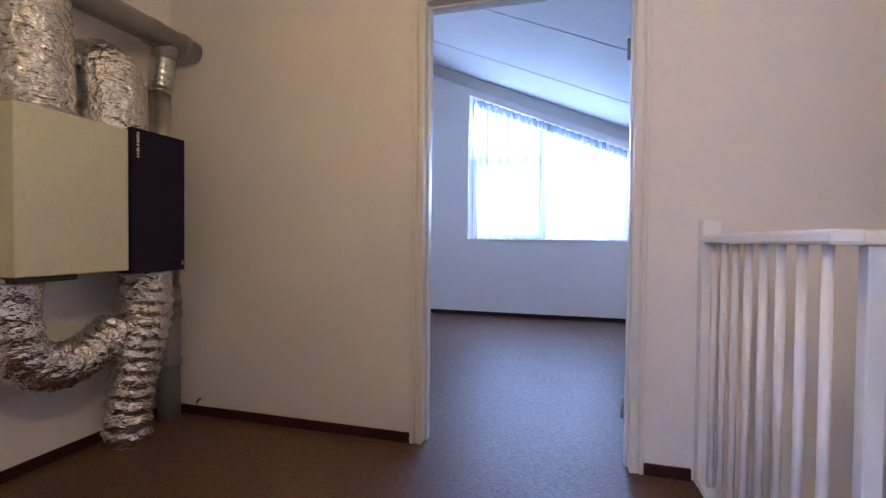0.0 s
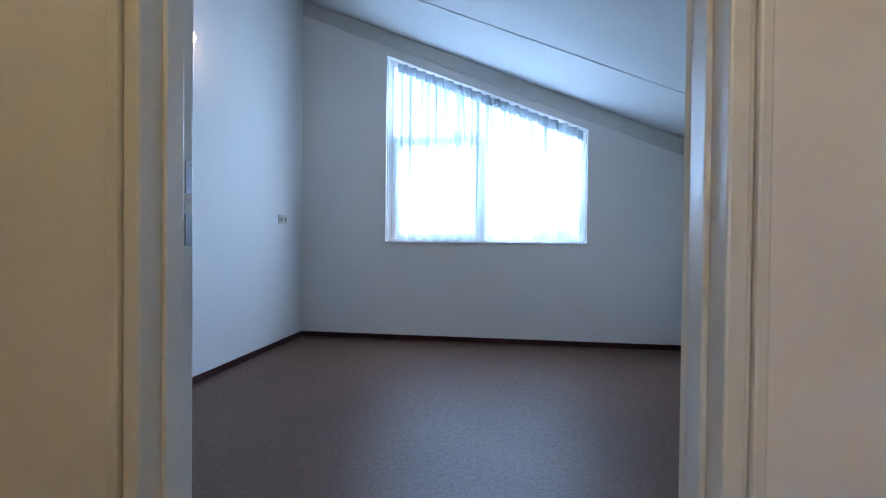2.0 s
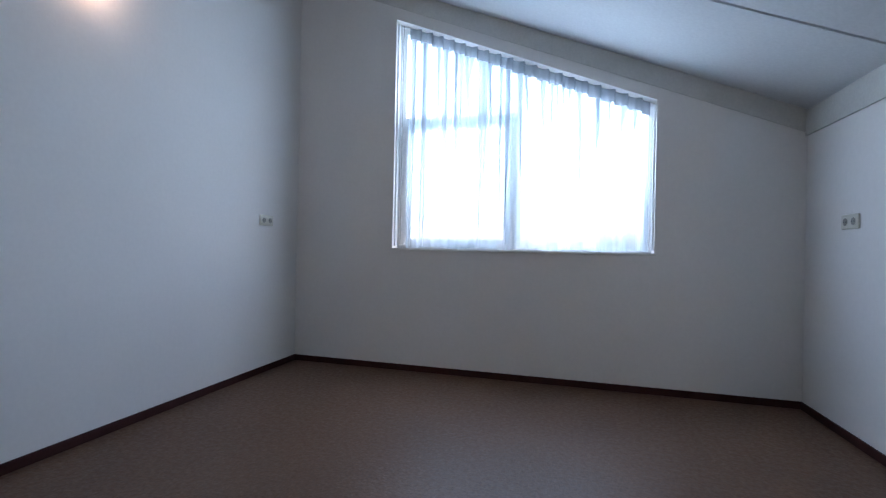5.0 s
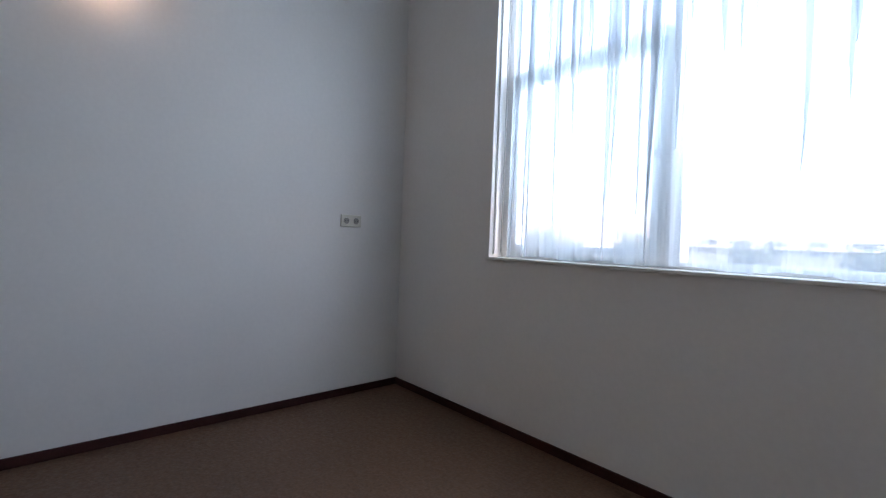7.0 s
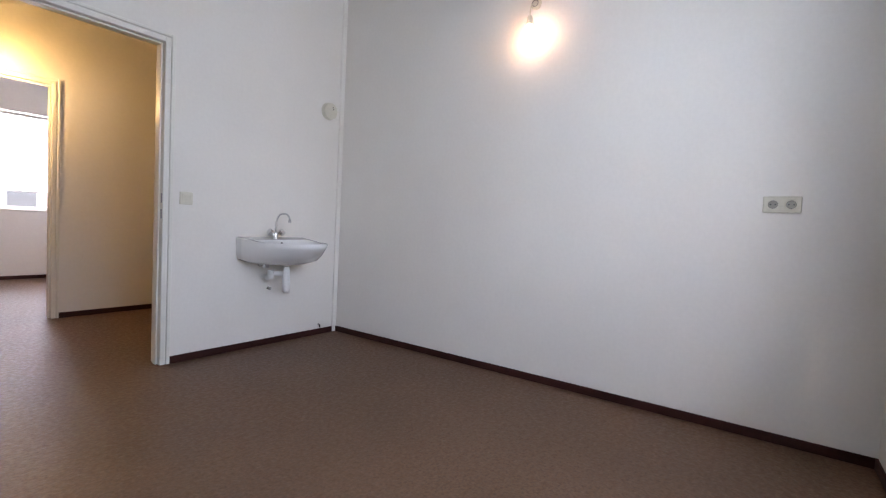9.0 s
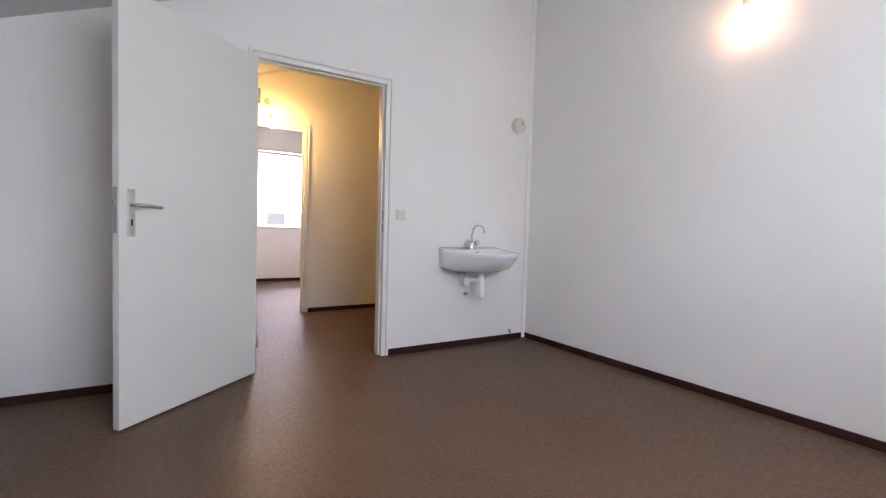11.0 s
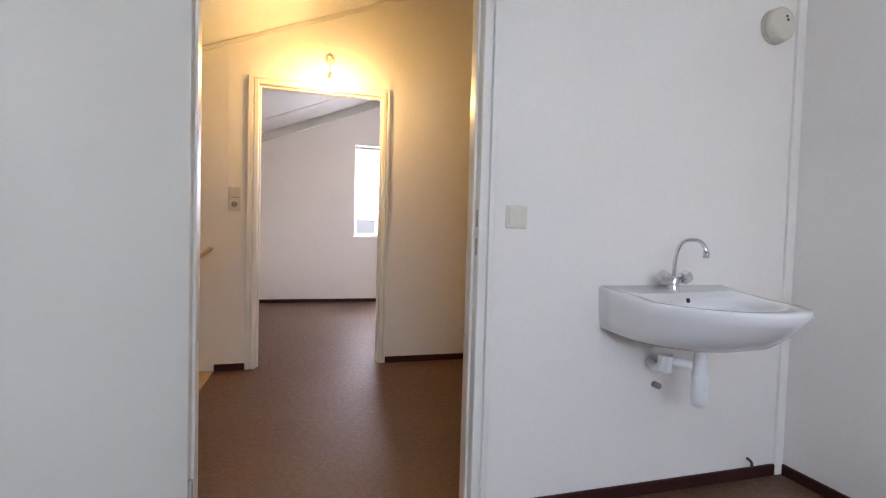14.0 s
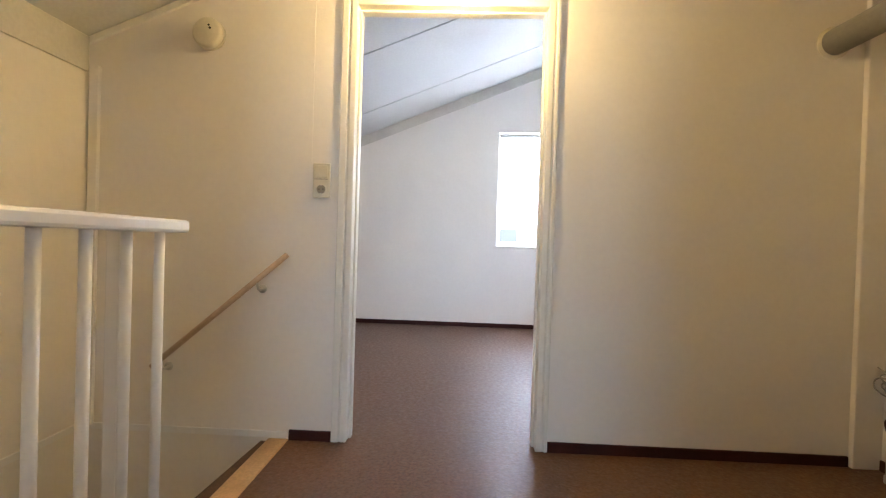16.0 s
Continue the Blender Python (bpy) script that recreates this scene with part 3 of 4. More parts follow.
# ---- bare bulbs on wall roses ----
def bare_bulb(x, y, z, out, glow_mat, drop, label, off=0.085):
    """A rose on a wall that faces along out, with a bulb hanging from its flex."""
    o = Vector(out)
    lamp = thing("bare_bulb_lamp", pose(x, y, z), label, "lamp")
    turn = o.to_track_quat('Z', 'Y').to_matrix().to_4x4()
    bm = turned([(0.036, 0), (0.036, 0.008), (0.030, 0.014), (0.012, 0.017)], 20)
    bm.transform(turn)
    part("rose", bm, PLASTIC, lamp, "round cream cable rose", True)
    bm = tube([(0.02 * math.cos(a) * abs(o.y) + o.x * 0.02, 0.02 * math.cos(a) * abs(o.x) + o.y * 0.02, 0.02 * math.sin(a)) for a in (2 * math.pi * k / 14 for k in range(14))], 0.0035, 6, closed=True)
    part("hook", bm, WIRE, lamp, "", True)
    e = o * off
    part("flex", tube(bezier(o * 0.017, o * 0.06 + Vector((0, 0, -0.01)), e + Vector((0.01, 0, -drop * 0.5)), e + Vector((0, 0, -drop)), 12), 0.0035, 8), PLASTIC, lamp, "", True)
    bm = turned([(0.010, 0.05), (0.017, 0.04), (0.019, 0.0), (0.015, -0.006)], 16)
    bm.transform(Matrix.Translation(e + Vector((0, 0, -drop - 0.045))))
    part("lampholder", bm, PLASTIC, lamp, "", True)
    bm = turned([(0.013, 0), (0.016, -0.015), (0.027, -0.036), (0.030, -0.055), (0.026, -0.072), (0.014, -0.083), (0.003, -0.086)], 16)
    bm.transform(Matrix.Translation(e + Vector((0, 0, -drop - 0.05))))
    part("bulb", bm, glow_mat, lamp, "glowing warm light bulb", True)
    return lamp


bare_bulb(WEST, 1.81, 2.445, (1, 0, 0), BULB_W, 0.11, "lit bare bulb hanging from a rose on the bedroom wall")
bare_bulb(1.930, B_N, 2.28, (0, 1, 0), BULB_L, 0.175, "lit bare bulb hanging over the landing doorway", 0.225)


# ---- switches, sockets, detectors ----
def plate_pose(x, y, z, facing):
    return pose(x, y, z, 90, 0, {'n': 180, 's': 0, 'e': 90, 'w': -90}[facing])


def socket_face(parent, cx, cy, cover=True):
    part("rim", turned([(0.0255, 0.0), (0.0255, 0.012), (0.022, 0.0125)], 22, None), PLASTIC, parent).matrix_local = Matrix.Translation((cx, cy, 0.0))
    part("well", turned([(0.0205, 0.0), (0.0205, 0.0128), (0.019, 0.0130)], 22), SOCKET, parent, "recessed socket face", True).matrix_local = Matrix.Translation((cx, cy, 0.0))
    for s in (-1, 1):
        part("pin_hole", turned([(0.003, 0.0130), (0.003, 0.0136)], 10), PLASTIC_DK, parent).matrix_local = Matrix.Translation((cx + s * 0.0095, cy, 0.0))
    for s in (-1, 1):
        part("earth_clip", box(-0.003, 0.003, -0.002, 0.002, 0.012, 0.0142), CHROME, parent).matrix_local = Matrix.Translation((cx, cy + s * 0.0185, 0.0))


def double_outlet(x, y, z, facing, label):
    o = thing("wall_outlet", plate_pose(x, y, z, facing), label, "socket", "double wall sockets")
    part("plate", box(-0.076, 0.076, -0.04, 0.04, 0, 0.011, 0.004), PLASTIC, o)
    for cx in (-0.036, 0.036):
        socket_face(o, cx, 0)
    return o


double_outlet(WEST, 3.168, 1.164, 'e', "cream double wall socket beside the window corner")
double_outlet(EAST, 3.10, 1.166, 'w', "cream double wall socket on the low eaves wall")


def light_switch(x, y, z, facing):
    o = thing("light_switch", plate_pose(x, y, z, facing), "cream square rocker light switch beside the doorway", "switch")
    part("plate", box(-0.041, 0.041, -0.041, 0.041, 0, 0.010, 0.004), PLASTIC, o)
    bm = box(-0.030, 0.030, -0.030, 0.030, 0.010, 0.014, 0.002)
    bm.transform(pose(0, 0, 0, 3, 0, 0))
    part("rocker", bm, PLASTIC, o)


light_switch(1.312, A_N, 1.085, 'n')
o = thing("switch_and_socket", plate_pose(2.562, B_N, 1.226, 'n'), "cream light switch above a single wall socket", "switch")
part("plate", box(-0.041, 0.041, -0.081, 0.081, 0, 0.011, 0.004), PLASTIC, o)
part("rocker", box(-0.031, 0.031, 0.012, 0.070, 0.011, 0.015, 0.002), PLASTIC, o)
part("rocker_line", box(-0.031, 0.031, 0.005, 0.008, 0.011, 0.0125), SOCKET, o)
socket_face(o, 0, -0.041)


def detector(x, y, z, facing, label):
    o = thing("smoke_detector", plate_pose(x, y, z, facing), label, "smoke detector", "round wall detectors")
    part("base", turned([(0.072, 0), (0.072, 0.012), (0.068, 0.013)], 32), PLASTIC, o, "", True)
    part("cover", turned([(0.066, 0.013), (0.070, 0.018), (0.068, 0.040), (0.056, 0.045), (0.001, 0.046)], 32), PLASTIC, o, "", True)
    part("vent", turned([(0.005, 0.0455), (0.005, 0.047)], 12), PLASTIC_DK, o).matrix_local = Matrix.Translation((0.012, 0.03, 0.0))
    part("vent", turned([(0.006, 0.0455), (0.006, 0.047)], 12), PLASTIC_DK, o).matrix_local = Matrix.Translation((0.018, 0.016, 0.0))


detector(0.165, A_N, 1.920, 'n', "round cream detector high beside the bedroom corner")
detector(3.11, B_N, 1.896, 'n', "round cream detector on the stairwell wall")


# ---- washbasin ----
def washbasin(cx, z):
    s = thing("washbasin", pose(cx, A_N, z), "white ceramic wall-hung washbasin", "washbasin")
    hw, dp = 0.292, 0.52

    def ring(k, zz, inset=0.0, n=40, back=0.0, kx=None):
        """Rim outline: flat at the wall, bowed at the front."""
        pts = []
        for i in range(n):
            a = math.pi * i / (n - 1)
            x = (hw * (kx or k) - inset) * math.cos(a)
            y = 0.10 * k + max(0.0, (dp - 0.10) * k - inset) * math.sin(a) ** 0.85
            pts.append((x, max(y, back), zz))
        pts += [(-(hw * (kx or k) - inset), back, zz), ((hw * (kx or k) - inset), back, zz)]
        return pts
    bm = bmesh.new()
    specs = [ring(0.42, -0.180, kx=0.42), ring(0.60, -0.168, kx=0.74), ring(0.75, -0.142, kx=0.955), ring(0.87, -0.095, kx=0.985), ring(0.955, -0.042, kx=0.998), ring(1.0, -0.010), ring(1.0, 0.0, 0.006)]
    rings = [[bm.verts.new(p) for p in r] for r in specs]
    # inner bowl
    n = len(rings[0])
    for shrink, drop in ((0.80, -0.002), (0.74, -0.03), (0.60, -0.085), (0.35, -0.115), (0.06, -0.12)):
        rings.append([bm.verts.new((x * shrink * 0.98, 0.245 + (y - 0.215) * shrink * 0.78 + 0.01, drop)) for x, y, _ in ring(1.0, 0)])
    for a, b in zip(rings, rings[1:]):
        for k in range(n):
            bm.faces.new((a[k], a[(k + 1) % n], b[(k + 1) % n], b[k]))
    bm.faces.new(rings[0])
    bm.faces.new(rings[-1])
    for vert in bm.verts:
        if vert.co.z > -0.06:
            vert.co.z += 0.026 * max(0.0, 1 - vert.co.y / 0.22) - 0.006
    part("bowl", bm, CERAMIC, s, "", True)
    bm = turned([(0.009, 0), (0.009, 0.004), (0.006, 0.005)], 14)
    bm.transform(pose(0.0, 0.128, -0.022, -75, 0, 0))
    part("overflow", bm, PLASTIC_DK, s)
    # tap with two grips and a swan neck
    tap = part("tap", turned([(0.024, 0), (0.022, 0.012), (0.018, 0.03), (0.021, 0.05), (0.014, 0.062)], 18), CHROME, s, "chrome two-grip tap with a swan neck", True)
    tap.location = (0.018, 0.075, 0.004)
    for k in (-1, 1):
        part("arm", tube([(0, 0, 0.035), (k * 0.034, 0.004, 0.048)], 0.012, 12), CHROME, tap, "", True)
        bm = turned([(0.013, 0), (0.027, 0.006), (0.025, 0.032), (0.012, 0.037)], 8)
        bm.transform(Matrix.Translation((k * 0.034, 0.004, 0.048)) @ pose(0, 0, 0, 0, k * 60, 0))
        part("grip", bm, CHROME, tap)
    neck = bezier((0, 0, 0.06), (0, 0.0, 0.13), (-0.005, 0.0, 0.20), (-0.034, 0.042, 0.200), 12) + bezier((-0.034, 0.042, 0.200), (-0.050, 0.066, 0.203), (-0.058, 0.082, 0.185), (-0.060, 0.086, 0.152), 8)[1:]
    part("spout", tube(neck, 0.0075, 12), CHROME, tap, "", True)
    part("aerator", tube([(-0.060, 0.086, 0.157), (-0.060, 0.086, 0.135)], 0.011, 12), CHROME, tap, "", True)
    # trap below
    trap = part("trap", turned([(0.030, -0.19), (0.034, -0.18), (0.026, -0.165), (0.026, -0.15)], 18), FRAMEW, s, "white plastic bottle trap", True)
    trap.location = (0, 0.20, 0)
    part("cup", turned([(0.020, -0.39), (0.026, -0.37), (0.028, -0.27), (0.024, -0.26), (0.020, -0.19)], 18), FRAMEW, trap, "", True)
    part("waste_pipe", tube(bezier((0, -0.02, -0.25), (0.02, -0.06, -0.25), (0.06, -0.06, -0.245), (0.075, -0.09, -0.255), 10) + bezier((0.075, -0.09, -0.255), (0.09, -0.12, -0.30), (0.05, -0.15, -0.29), (0.05, -0.198, -0.28), 8)[1:], 0.018, 12), FRAMEW, trap, "", True)
    part("nut", tube([(0.075, -0.085, -0.225), (0.075, -0.085, -0.285)], 0.027, 10), FRAMEW, trap)
    for k, hx in ((0, 0.105), (1, 0.075)):
        v = part("stop_valve", tube([(hx, 0.0, -0.195), (hx, 0.05, -0.195)], 0.010, 12), CHROME, s, "small chrome stop valve", True)
        part("valve_knob", tube([(hx, 0.05, -0.195), (hx, 0.072, -0.195)], 0.015, 10), CHROME, v)
        part("hose", tube(bezier((hx, 0.035, -0.19), (hx - 0.01, 0.04, -0.16), (0.03 - 0.02 * k, 0.07, -0.15), (0.02 - 0.03 * k, 0.075, -0.10), 8), 0.005, 8), CHROME, v, "", True)
    part("drain_stub", tube([(0.022, 0.0, -0.375), (0.022, 0.03, -0.375)], 0.012, 12), WIRE, s, "grey pipe stub in the wall", True)
    return s


washbasin(0.668, 0.817)

# small cable stub over the skirting
o = thing("cable_stub", pose(0.19, A_N, 0.085), "short dark cable end poking from the wall", "cable")
part("cable", tube(bezier((0, 0, 0), (0, 0.02, 0), (0.006, 0.03, -0.006), (0.008, 0.03, -0.022), 6), 0.006, 8), PLASTIC_DK, o, "", True)

o = thing("cable_stub", pose(0.20, A_S, 0.085, 0, 0, 180), "short dark cable end over the landing skirting", "cable")
part("cable", tube(bezier((0, 0, 0), (0, 0.015, 0), (0.005, 0.022, -0.004), (0.006, 0.022, -0.018), 6), 0.005, 8), PLASTIC_DK, o, "", True)


# ---- ventilation unit with its ducts ----
def ventilation_unit():
    u = thing("ventilation_unit", pose(WEST, 0, 0), "cream and navy black heat recovery unit on the wall", "ventilation unit")
    x1, z0, z1 = 0.29, 0.812, 1.414
    part("casing", box(0, x1, -1.016, -0.598, z0, z1, 0.006), UNIT, u, "cream sheet metal casing")
    front = part("front_panel", box(0.0, x1 + 0.012, -0.596, -0.318, z0 - 0.012, z1 + 0.012, 0.004), UNIT_DK, u, "navy black front panel")
    rng = random.Random(3)
    for k in range(9):
        h = rng.uniform(0.006, 0.012)
        part("print", box(x1 + 0.012, x1 + 0.0128, -0.572 + rng.uniform(-0.002, 0.002), -0.560, 1.30 + 0.0125 * k, 1.30 + 0.0125 * k + h), PALE, front)
    part("indicator", box(x1 + 0.012, x1 + 0.014, -0.336, -0.329, 0.825, 0.845), PALE, front)
    part("bottom_tray", box(0.02, x1 - 0.01, -1.01, -0.80, z0 - 0.022, z0, 0.006), PLASTIC_DK, u, "dark plastic tray")
    return u


ventilation_unit()


def crumple(seed, amount, rib=0.0):
    def f(i, k):
        v = noise.noise(Vector((i * 0.55 + seed, math.cos(k * 0.131) * 2.2, math.sin(k * 0.131) * 2.2)))
        w = noise.noise(Vector((i * 0.9, math.cos(k * 0.13) * 6 + seed, math.sin(k * 0.13) * 6)))
        u = noise.noise(Vector((i * 1.9, k * 1.1, seed)))
        return amount * (v * 0.7 + w * 0.9 + u * 0.5) + rib * math.sin(i * 0.9 + 1.2 * math.sin(k * 0.13 + seed))
    return f


def foil_duct(points, radius, seed, label, rib=0.004, at=(0, -0.064, 0.022)):
    ob = thing("foil_duct", pose(*at), label, "duct", "foil ducts of the ventilation unit")
    part("hose", tube(points, radius, 48, None, False, True, crumple(seed, 0.009, rib)), FOIL, ob, "", True)
    a, c = Vector(points[0]), Vector(points[4])
    r = radius(0) if callable(radius) else radius
    part("cuff", tube([a, a + (c - a).normalized() * 0.018], r + 0.006, 40), GALV, ob, "narrow metal clamp ring", True)
    return ob


def swell(r, ends=0.75):
    return lambda t: r * (ends + (1 - ends) * min(1.0, 6 * min(t, 1 - t) + 0.25))


foil_duct(bezier((0.15, -0.80, 1.39), (0.15, -0.81, 1.7), (0.14, -0.83, 2.0), (0.12, -0.86, 2.9), 150), 0.128, 1.0, "wide crumpled foil duct rising from the unit to the ceiling", 0.001)
foil_duct(bezier((0.16, -0.515, 1.39), (0.17, -0.51, 1.66), (0.16, -0.51, 1.74), (0.03, -0.52, 1.69), 70), swell(0.130, 0.85), 5.0, "crumpled foil duct bending from the unit into the wall", 0.001, (0, -0.064, -0.02))
foil_duct(bezier((0.16, -0.885, 0.757), (0.15, -0.93, 0.28), (0.14, -0.62, 0.36), (0.13, -0.46, 0.50), 96), 0.090, 9.0, "sagging crumpled foil duct under the unit", 0.003, (0, -0.064, 0.045))
foil_duct(bezier((0.17, -0.375, 0.80), (0.17, -0.36, 0.5), (0.16, -0.46, 0.35), (0.125, -0.43, 0.003), 96), lambda t: 0.104 + 0.010 * math.sin(t * 6), 14.0, "ribbed crumpled foil duct standing on the floor", 0.005, (0, -0.04, 0))

v = thing("vent_pipe", pose(-0.075, -0.03, 0.035), "grey plastic ventilation pipe running along under the ceiling", "pipe")
PX, PZ = 0.235, 1.905
part("run", tube([(PX, A_S + 0.02, PZ), (PX + 0.03, -0.9, PZ - 0.01), (PX + 0.105, B_N + 0.03, PZ - 0.04)], 0.058, 24), PVC, v, "", True)
for y in (A_S - 0.055, -0.335):
    part("collar", tube([(PX, y - 0.022, PZ), (PX, y + 0.022, PZ)], 0.064, 24), PVC, v, "", True)
part("wall_ring", tube([(PX + 0.105, B_N + 0.03, PZ - 0.04), (PX + 0.105, B_N + 0.042, PZ - 0.04)], 0.072, 24), PLASTIC, v, "pale sealing ring at the wall", True)
part("branch", tube([(PX, -0.262, PZ), (PX - 0.01, -0.262, PZ - 0.10)], 0.055, 24), PVC, v, "", True)
part("flexible_sleeve", tube([(PX - 0.01 - 0.02 * i / 24, -0.262, PZ - 0.09 - 0.15 * i / 24) for i in range(25)], lambda t: 0.050 + 0.005 * math.sin(t * 60), 24), GALV, v, "ribbed aluminium sleeve", True)
part("drop_pipe", tube([(0.195, -0.26, PZ - 0.23), (0.18, -0.235, 1.2), (0.12, -0.20, 0.60)], 0.050, 24), GALV, v, "galvanised steel pipe", True)
part("clamp", tube([(0.196, -0.26, PZ - 0.245), (0.195, -0.26, PZ - 0.265)], 0.054, 24), GALV, v, "", True)
w = thing("floor_pipe", pose(0.085, -0.205, 0), "grey plastic pipe rising from the floor", "pipe")
part("pipe", tube([(0, 0, 0), (0, 0, 0.70)], 0.055, 24), PVC, w, "", True)
for z in (0.30, 0.55, 0.62):
    part("collar", tube([(0, 0, z - 0.02), (0, 0, z + 0.02)], 0.061, 24), PVC, w, "", True)

# loose cables, pipe stubs and a dark hose low on the west wall
o = thing("cable_coil", pose(0.0, -1.89, 0.40), "tangle of loose grey cable hanging on the wall", "cable")
rng = random.Random(7)
for k in range(7):
    ra, rb = rng.uniform(0.055, 0.085), rng.uniform(0.028, 0.045)
    cy, cz, tilt = rng.uniform(-0.03, 0.05), rng.uniform(-0.015, 0.015), rng.uniform(-0.25, 0.25)
    part("loop", tube([(0.012 + 0.008 * k + 0.012 * math.sin(2 * a + k), cy + ra * math.cos(a), cz + rb * math.sin(a) + tilt * ra * math.cos(a)) for a in (2 * math.pi * i / 28 for i in range(28))], 0.0032, 6, closed=True), WIRE, o, "", True)
part("tail", tube(bezier((0.03, 0.06, 0.02), (0.04, -0.02, 0.05), (0.03, -0.06, 0.05), (0.035, -0.105, 0.075), 12), 0.003, 6), WIRE, o, "", True)
part("tail", tube(bezier((0.03, -0.02, 0.03), (0.05, 0.08, 0.045), (0.04, 0.16, 0.02), (0.02, 0.27, 0.035), 14), 0.0045, 6), PALE, o, "pale cable end", True)

for y, h, label in ((-1.845, 0.37, "cream pipe stub rising from the floor below the cables"), (-1.685, 0.30, "shorter cream pipe stub beside the hose")):
    o = thing("pipe_stub", pose(0.075, y, 0), label, "pipe", "pipe stubs by the landing wall")
    part("pipe", tube([(0, 0, 0), (0.002, 0, h * 0.5), (-0.004, 0, h)], 0.0125, 16), PLASTIC, o, "", True)
    part("collar", tube([(0, 0, 0.0), (0, 0, 0.03)], 0.017, 16), PLASTIC, o, "", True)
o = thing("drain_hose", pose(0.085, -1.80, 0.235), "dark hose end bending between the pipe stubs", "hose")
part("hose", tube(bezier((0.02, -0.02, 0.03), (0.025, 0.05, 0.01), (0.03, 0.09, -0.045), (0.025, 0.17, -0.05), 14), lambda u: 0.011 + 0.010 * u, 14), UNIT_DK, o, "", True)
part("elbow", tube(bezier((0.02, -0.02, 0.03), (0.02, -0.035, 0.04), (0.015, -0.035, 0.01), (0.012, -0.03, -0.01), 8), 0.011, 12), SKIRT, o, "dark brown elbow", True)


# ---- stairwell: balustrade, stairs, handrail ----
def balustrade():
    b = thing("balustrade", pose(0, 0, 0), "white painted wooden balustrade beside the stairwell", "balustrade")
    x = 2.633
    part("wall_post", box(x - 0.033, x + 0.033, A_S - 0.055, A_S, 0, 1.045, 0.004), RAILW, b)
    part("top_rail", box(x - 0.032, x + 0.032, -1.032, A_S - 0.055, 0.955, 0.988, 0.008), RAILW, b)
    part("return_rail", box(x + 0.032, x + 0.115, -0.975, -0.915, 0.955, 0.988, 0.006), RAILW, b)
    part("bottom_rail", box(x - 0.03, x + 0.045, -1.0, A_S - 0.055, 0.0, 0.03, 0.004), RAILW, b)
    for k in range(8):
        y = -0.960 + 0.108 * k
        part("baluster", tube([(x, y, 0.03), (x, y, 0.955)], 0.0112, 14), RAILW, b, "", True)
    part("newel", box(x + 0.070, x + 0.108, -0.964, -0.926, -2.7, 0.955, 0.004), RAILW, b)
    return b


balustrade()

st = thing("staircase", pose(0, 0, 0), "winding staircase with light wooden edges going down", "staircase")
part("landing_nosing", box(STAIR_X - 0.005, STAIR_X + 0.095, B_N, -0.975, -0.035, 0.004, 0.008), WOOD, st, "light wooden floor edge")
# Dark strip added just outside the light floor edge, widening to the north.
bm = bmesh.new()
prism(bm, [(STAIR_X + 0.095, B_N + 0.008), (STAIR_X + 0.128, B_N + 0.008), (STAIR_X + 0.185, -1.0), (STAIR_X + 0.095, -1.0)], 'z', -0.05, -0.010)
part("edge_strip", bm, TREAD, st, "dark brown strip along the floor edge")
px, py = 2.76, -0.945
for k in range(11):
    z = -0.19 * (k + 1)
    a0, a1 = math.radians(-97 + 16 * k), math.radians(-97 + 16 * (k + 1) + 3)

    def reach(a):
        dx, dy = math.cos(a), math.sin(a)
        t = 9.0
        if dx > 1e-6:
            t = min(t, (EAST - 0.03 - px) / dx)
        if dx < -1e-6:
            t = min(t, (STAIR_X + 0.0 - px) / dx)
        if dy < -1e-6:
            t = min(t, (B_N + 0.03 - py) / dy)
        if dy > 1e-6:
            t = min(t, (A_S - 0.03 - py) / dy)
        return (px + dx * t, py + dy * t)
    pts = [(px, py), reach(a0)]
    if k == 0:
        pts.append((STAIR_X, B_N + 0.03))
    corner = math.atan2(B_N + 0.03 - py, EAST - 0.03 - px)
    if a0 < corner < a1:
        pts.append((EAST - 0.03, B_N + 0.03))
    corner = math.atan2(A_S - 0.03 - py, EAST - 0.03 - px)
    if a0 < corner < a1:
        pts.append((EAST - 0.03, A_S - 0.03))
    pts.append(reach(a1))
    bm = bmesh.new()
    prism(bm, pts, 'z', z - 0.04, z)
    part("tread", bm, TREAD, st)
    e, c = Vector((*reach(a1), 0)), Vector((px, py, 0))
    side = (e - c).normalized().cross(Vector((0, 0, 1))) * 0.045
    bm = bmesh.new()
    prism(bm, [(c.x, c.y), (e.x, e.y), ((e + side).x, (e + side).y), ((c + side).x, (c + side).y)], 'z', z - 0.03, z + 0.004)
    part("nosing", bm, WOOD, st, "light wooden step edge")
    e, c = Vector((*reach(a0), 0)), Vector((px, py, 0))
    side = (e - c).normalized().cross(Vector((0, 0, 1))) * 0.009
    bm = bmesh.new()
    prism(bm, [((c - side).x, (c - side).y), ((e - side).x, (e - side).y), ((e + side).x, (e + side).y), ((c + side).x, (c + side).y)], 'z', z, z + 0.15)
    part("riser", bm, TREAD, st)
for y0, y1, x0, x1 in ((B_N, B_N + 0.007, STAIR_X + 0.005, EAST), (B_N + 0.007, A_S, EAST - 0.007, EAST)):
    structure("trim_stair", box(x0, x1, y0, y1, 0.006, 0.038, 0.002), RAILW, "white ledge round the stairwell at floor height")

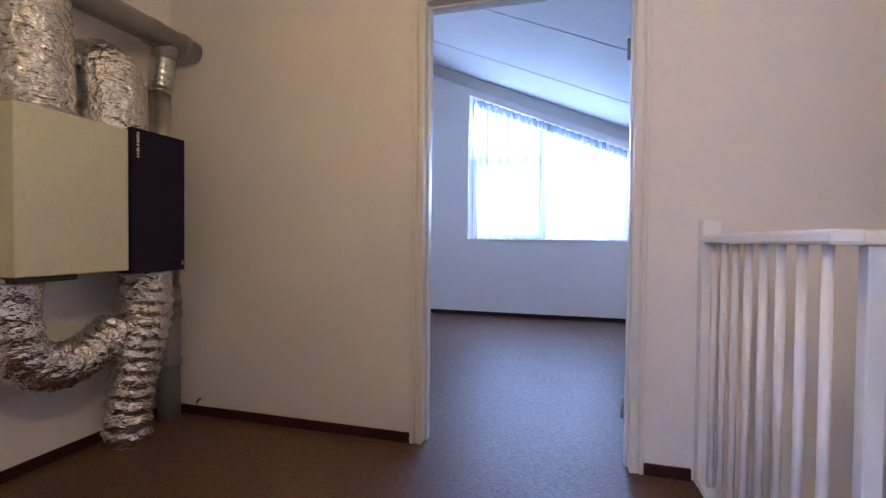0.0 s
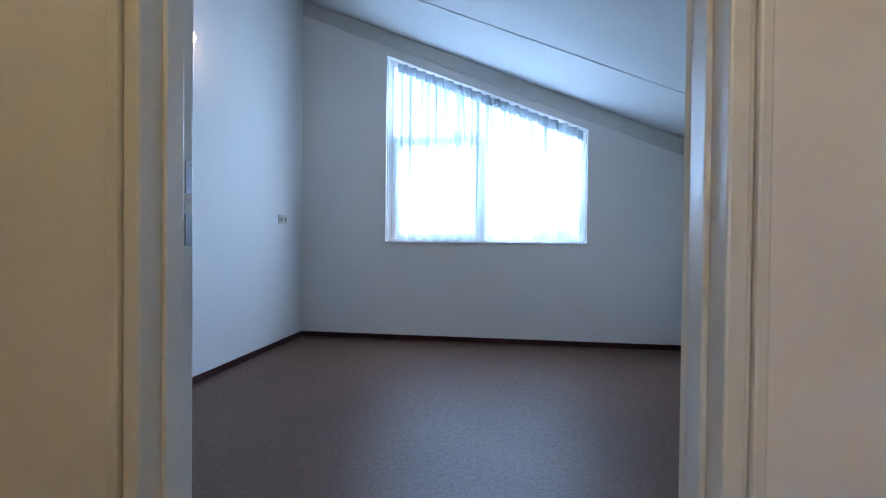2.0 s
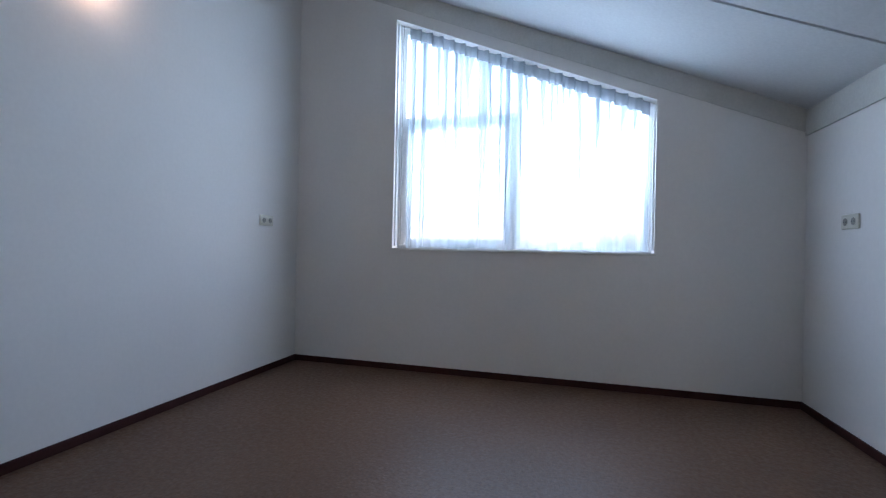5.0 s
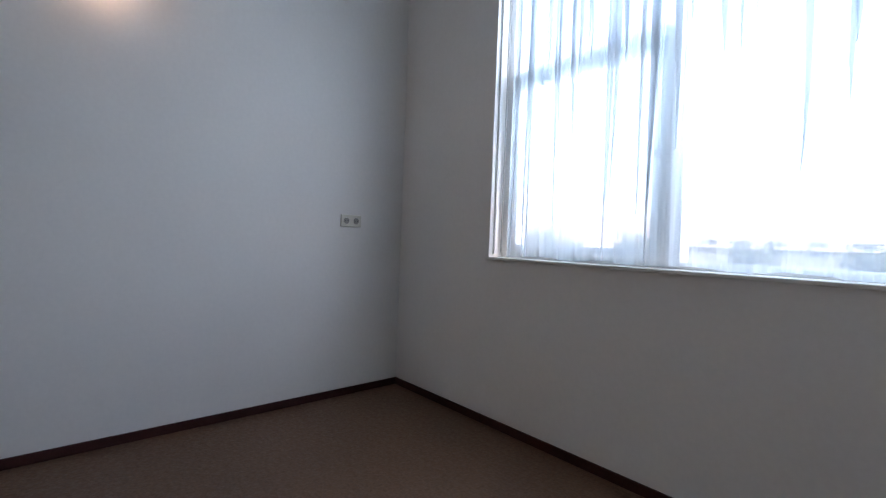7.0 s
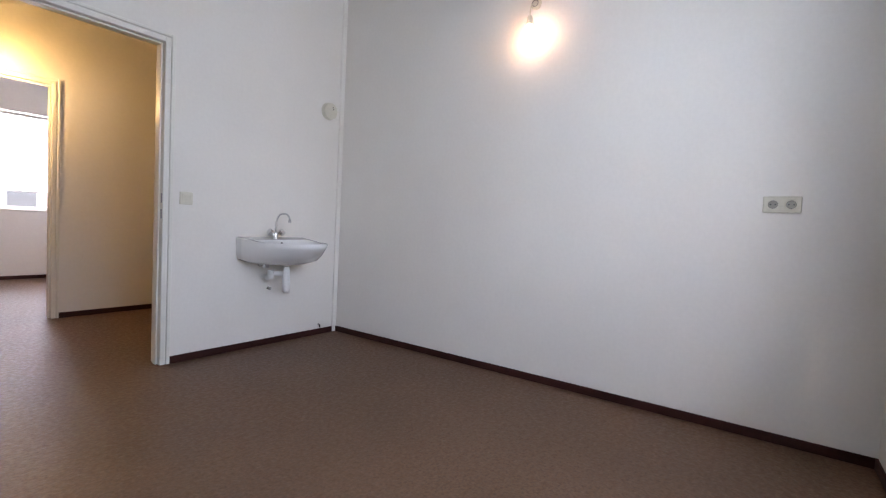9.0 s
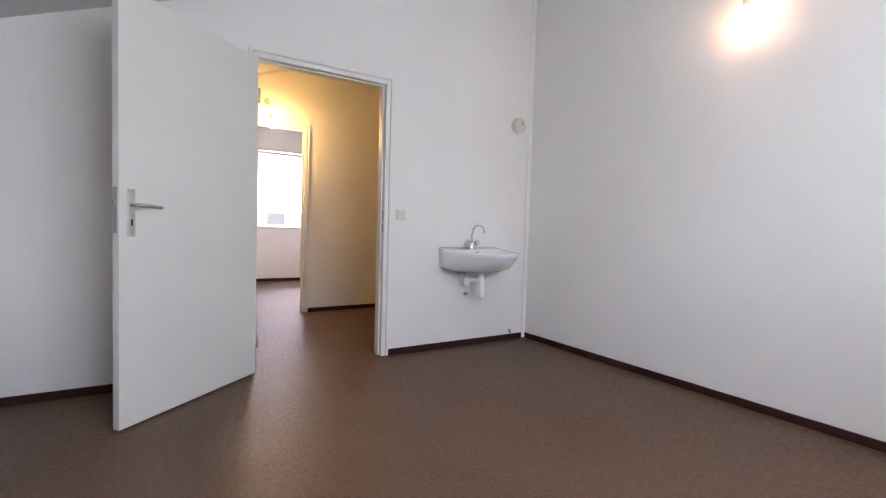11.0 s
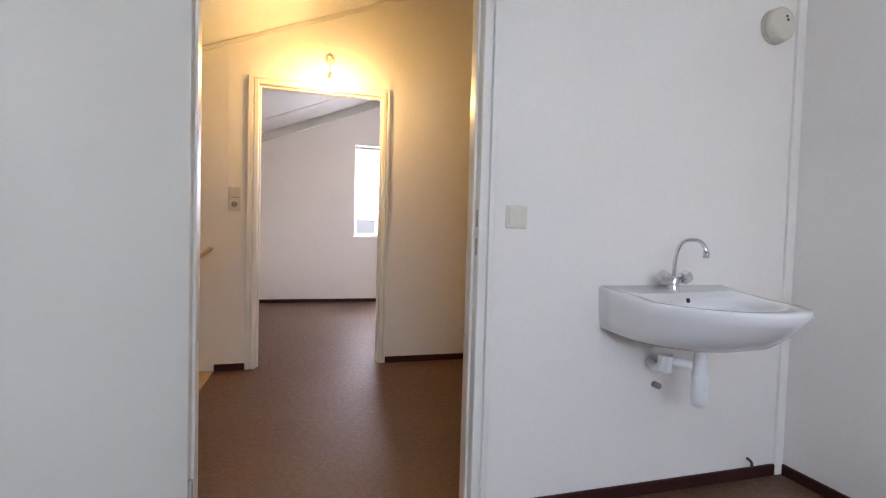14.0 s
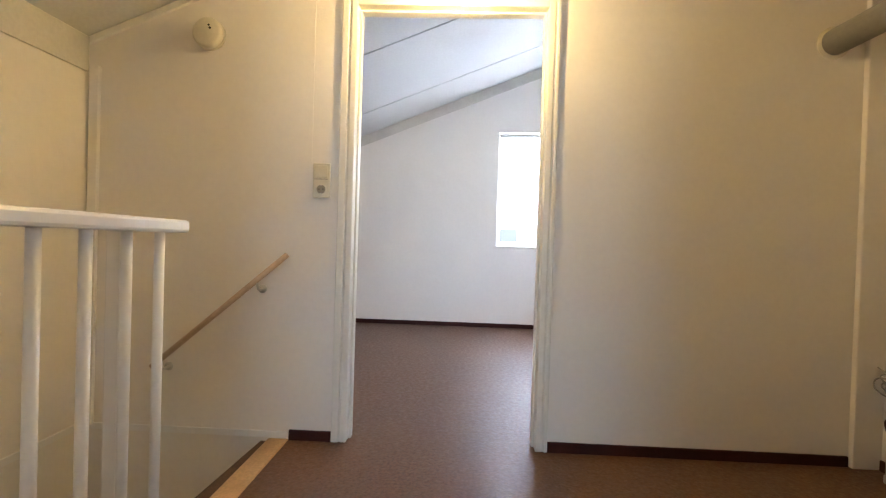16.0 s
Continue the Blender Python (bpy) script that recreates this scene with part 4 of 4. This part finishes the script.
h = thing("handrail", pose(0, 0, 0), "slim beech handrail on the stairwell wall", "handrail")
ry = B_N + 0.06
part("rail", tube([(2.695, ry, 0.875), (3.0, ry, 0.611), (3.32, ry, 0.335)], 0.0135, 16), WOOD_RAIL, h, "", True)
for x in (2.83, 3.275):
    z = 0.875 - (x - 2.695) * 0.864
    br = part("bracket", tube(bezier((x, ry, z - 0.015), (x, ry, z - 0.05), (x, ry - 0.02, z - 0.055), (x, B_N, z - 0.05), 8), 0.006, 8), STEEL, h, "small metal bracket", True)
    part("foot", tube([(x, B_N, z - 0.05), (x, B_N + 0.006, z - 0.05)], 0.02, 14), STEEL, br, "", True)

# ---- outside ----
bm = box(-400, 400, -400, 400, -2.95, -2.9)
tagged(mesh_from("ground", bm, GRASS), "green ground outside the house", "ground", kind="structure")


def far_house(x, y, w, dp, h, rz, label):
    ho = thing("house", pose(x, y, -2.9, 0, 0, rz), label, "house", "houses outside")
    part("wall", box(-w / 2, w / 2, -dp / 2, dp / 2, 0, h), BRICK, ho)
    bm = bmesh.new()
    prism(bm, [(-dp / 2 - 0.4, h), (dp / 2 + 0.4, h), (0, h + dp * 0.42)], 'x', -w / 2 - 0.2, w / 2 + 0.2)
    part("roof", bm, ROOF, ho)
    k = 0
    while -w / 2 + 1.2 + k * 2.6 < w / 2 - 1:
        for z in (0.9, 3.6):
            for s in (-1, 1):
                cx = -w / 2 + 1.2 + k * 2.6
                wi = part("window", box(cx - 0.7, cx + 0.7, s * (dp / 2) - 0.03, s * (dp / 2) + 0.03, z, z + 1.4), FRAMEW, ho)
                part("pane", box(cx - 0.6, cx + 0.6, s * (dp / 2) - 0.04, s * (dp / 2) + 0.04, z + 0.1, z + 1.3), PVC, wi)
        k += 1


far_house(-6, 52, 26, 9, 4.2, 4, "row of brick houses beyond the garden")
far_house(-40, 60, 22, 9, 4.2, -6, "row of brick houses further along")
far_house(2, -34, 24, 9, 2.9, 2, "low brick houses across the street")


def tree(x, y, h, seed):
    t = thing("tree", pose(x, y, -2.9), "leafy tree standing outside among the houses", "tree", "trees outside")
    rng = random.Random(seed)
    bm = tube([(0, 0, 0), (0.05, 0.02, h * 0.35), (0.0, 0.1, h * 0.7)], lambda u: 0.18 - 0.12 * u, 8)
    for k in range(6):
        a = k * 1.05
        tube(bezier((0, 0, h * (0.3 + 0.05 * k)), (0.4 * math.cos(a), 0.4 * math.sin(a), h * 0.5), (0.8 * math.cos(a), 0.8 * math.sin(a), h * 0.6), (1.3 * math.cos(a), 1.3 * math.sin(a), h * (0.62 + 0.05 * k)), 5), lambda u: 0.07 - 0.05 * u, 6, bm)
    part("trunk", bm, TREAD, t)
    verts, faces = [], []
    for k in range(900):
        r = rng.random() ** 0.5
        th, ph = rng.uniform(0, 6.28), rng.uniform(-1, 1)
        c = Vector((r * 1.9 * math.cos(th) * math.cos(ph), r * 1.9 * math.sin(th) * math.cos(ph), h * 0.68 + r * h * 0.32 * math.sin(ph))) * rng.uniform(0.85, 1.1)
        q = Euler((rng.uniform(0, 3), rng.uniform(0, 3), rng.uniform(0, 3))).to_matrix()
        i = len(verts)
        for p in ((-0.16, 0, 0), (0, -0.08, 0.03), (0.16, 0, 0), (0, 0.08, 0.03)):
            verts.append(c + q @ Vector(p))
        faces.append((i, i + 1, i + 2, i + 3))
    me = bpy.data.meshes.new("crown")
    me.from_pydata(verts, [], faces)
    me.materials.append(LEAVES)
    cr = new("crown", me)
    cr.parent = t


for i, (x, y, h) in enumerate(((-14, 36, 5.2), (-7, 40, 4.8), (6, 38, 5.6), (11, 42, 5.0), (-24, 38, 6.0), (-1, 44, 4.9))):
    tree(x, y, h, i)
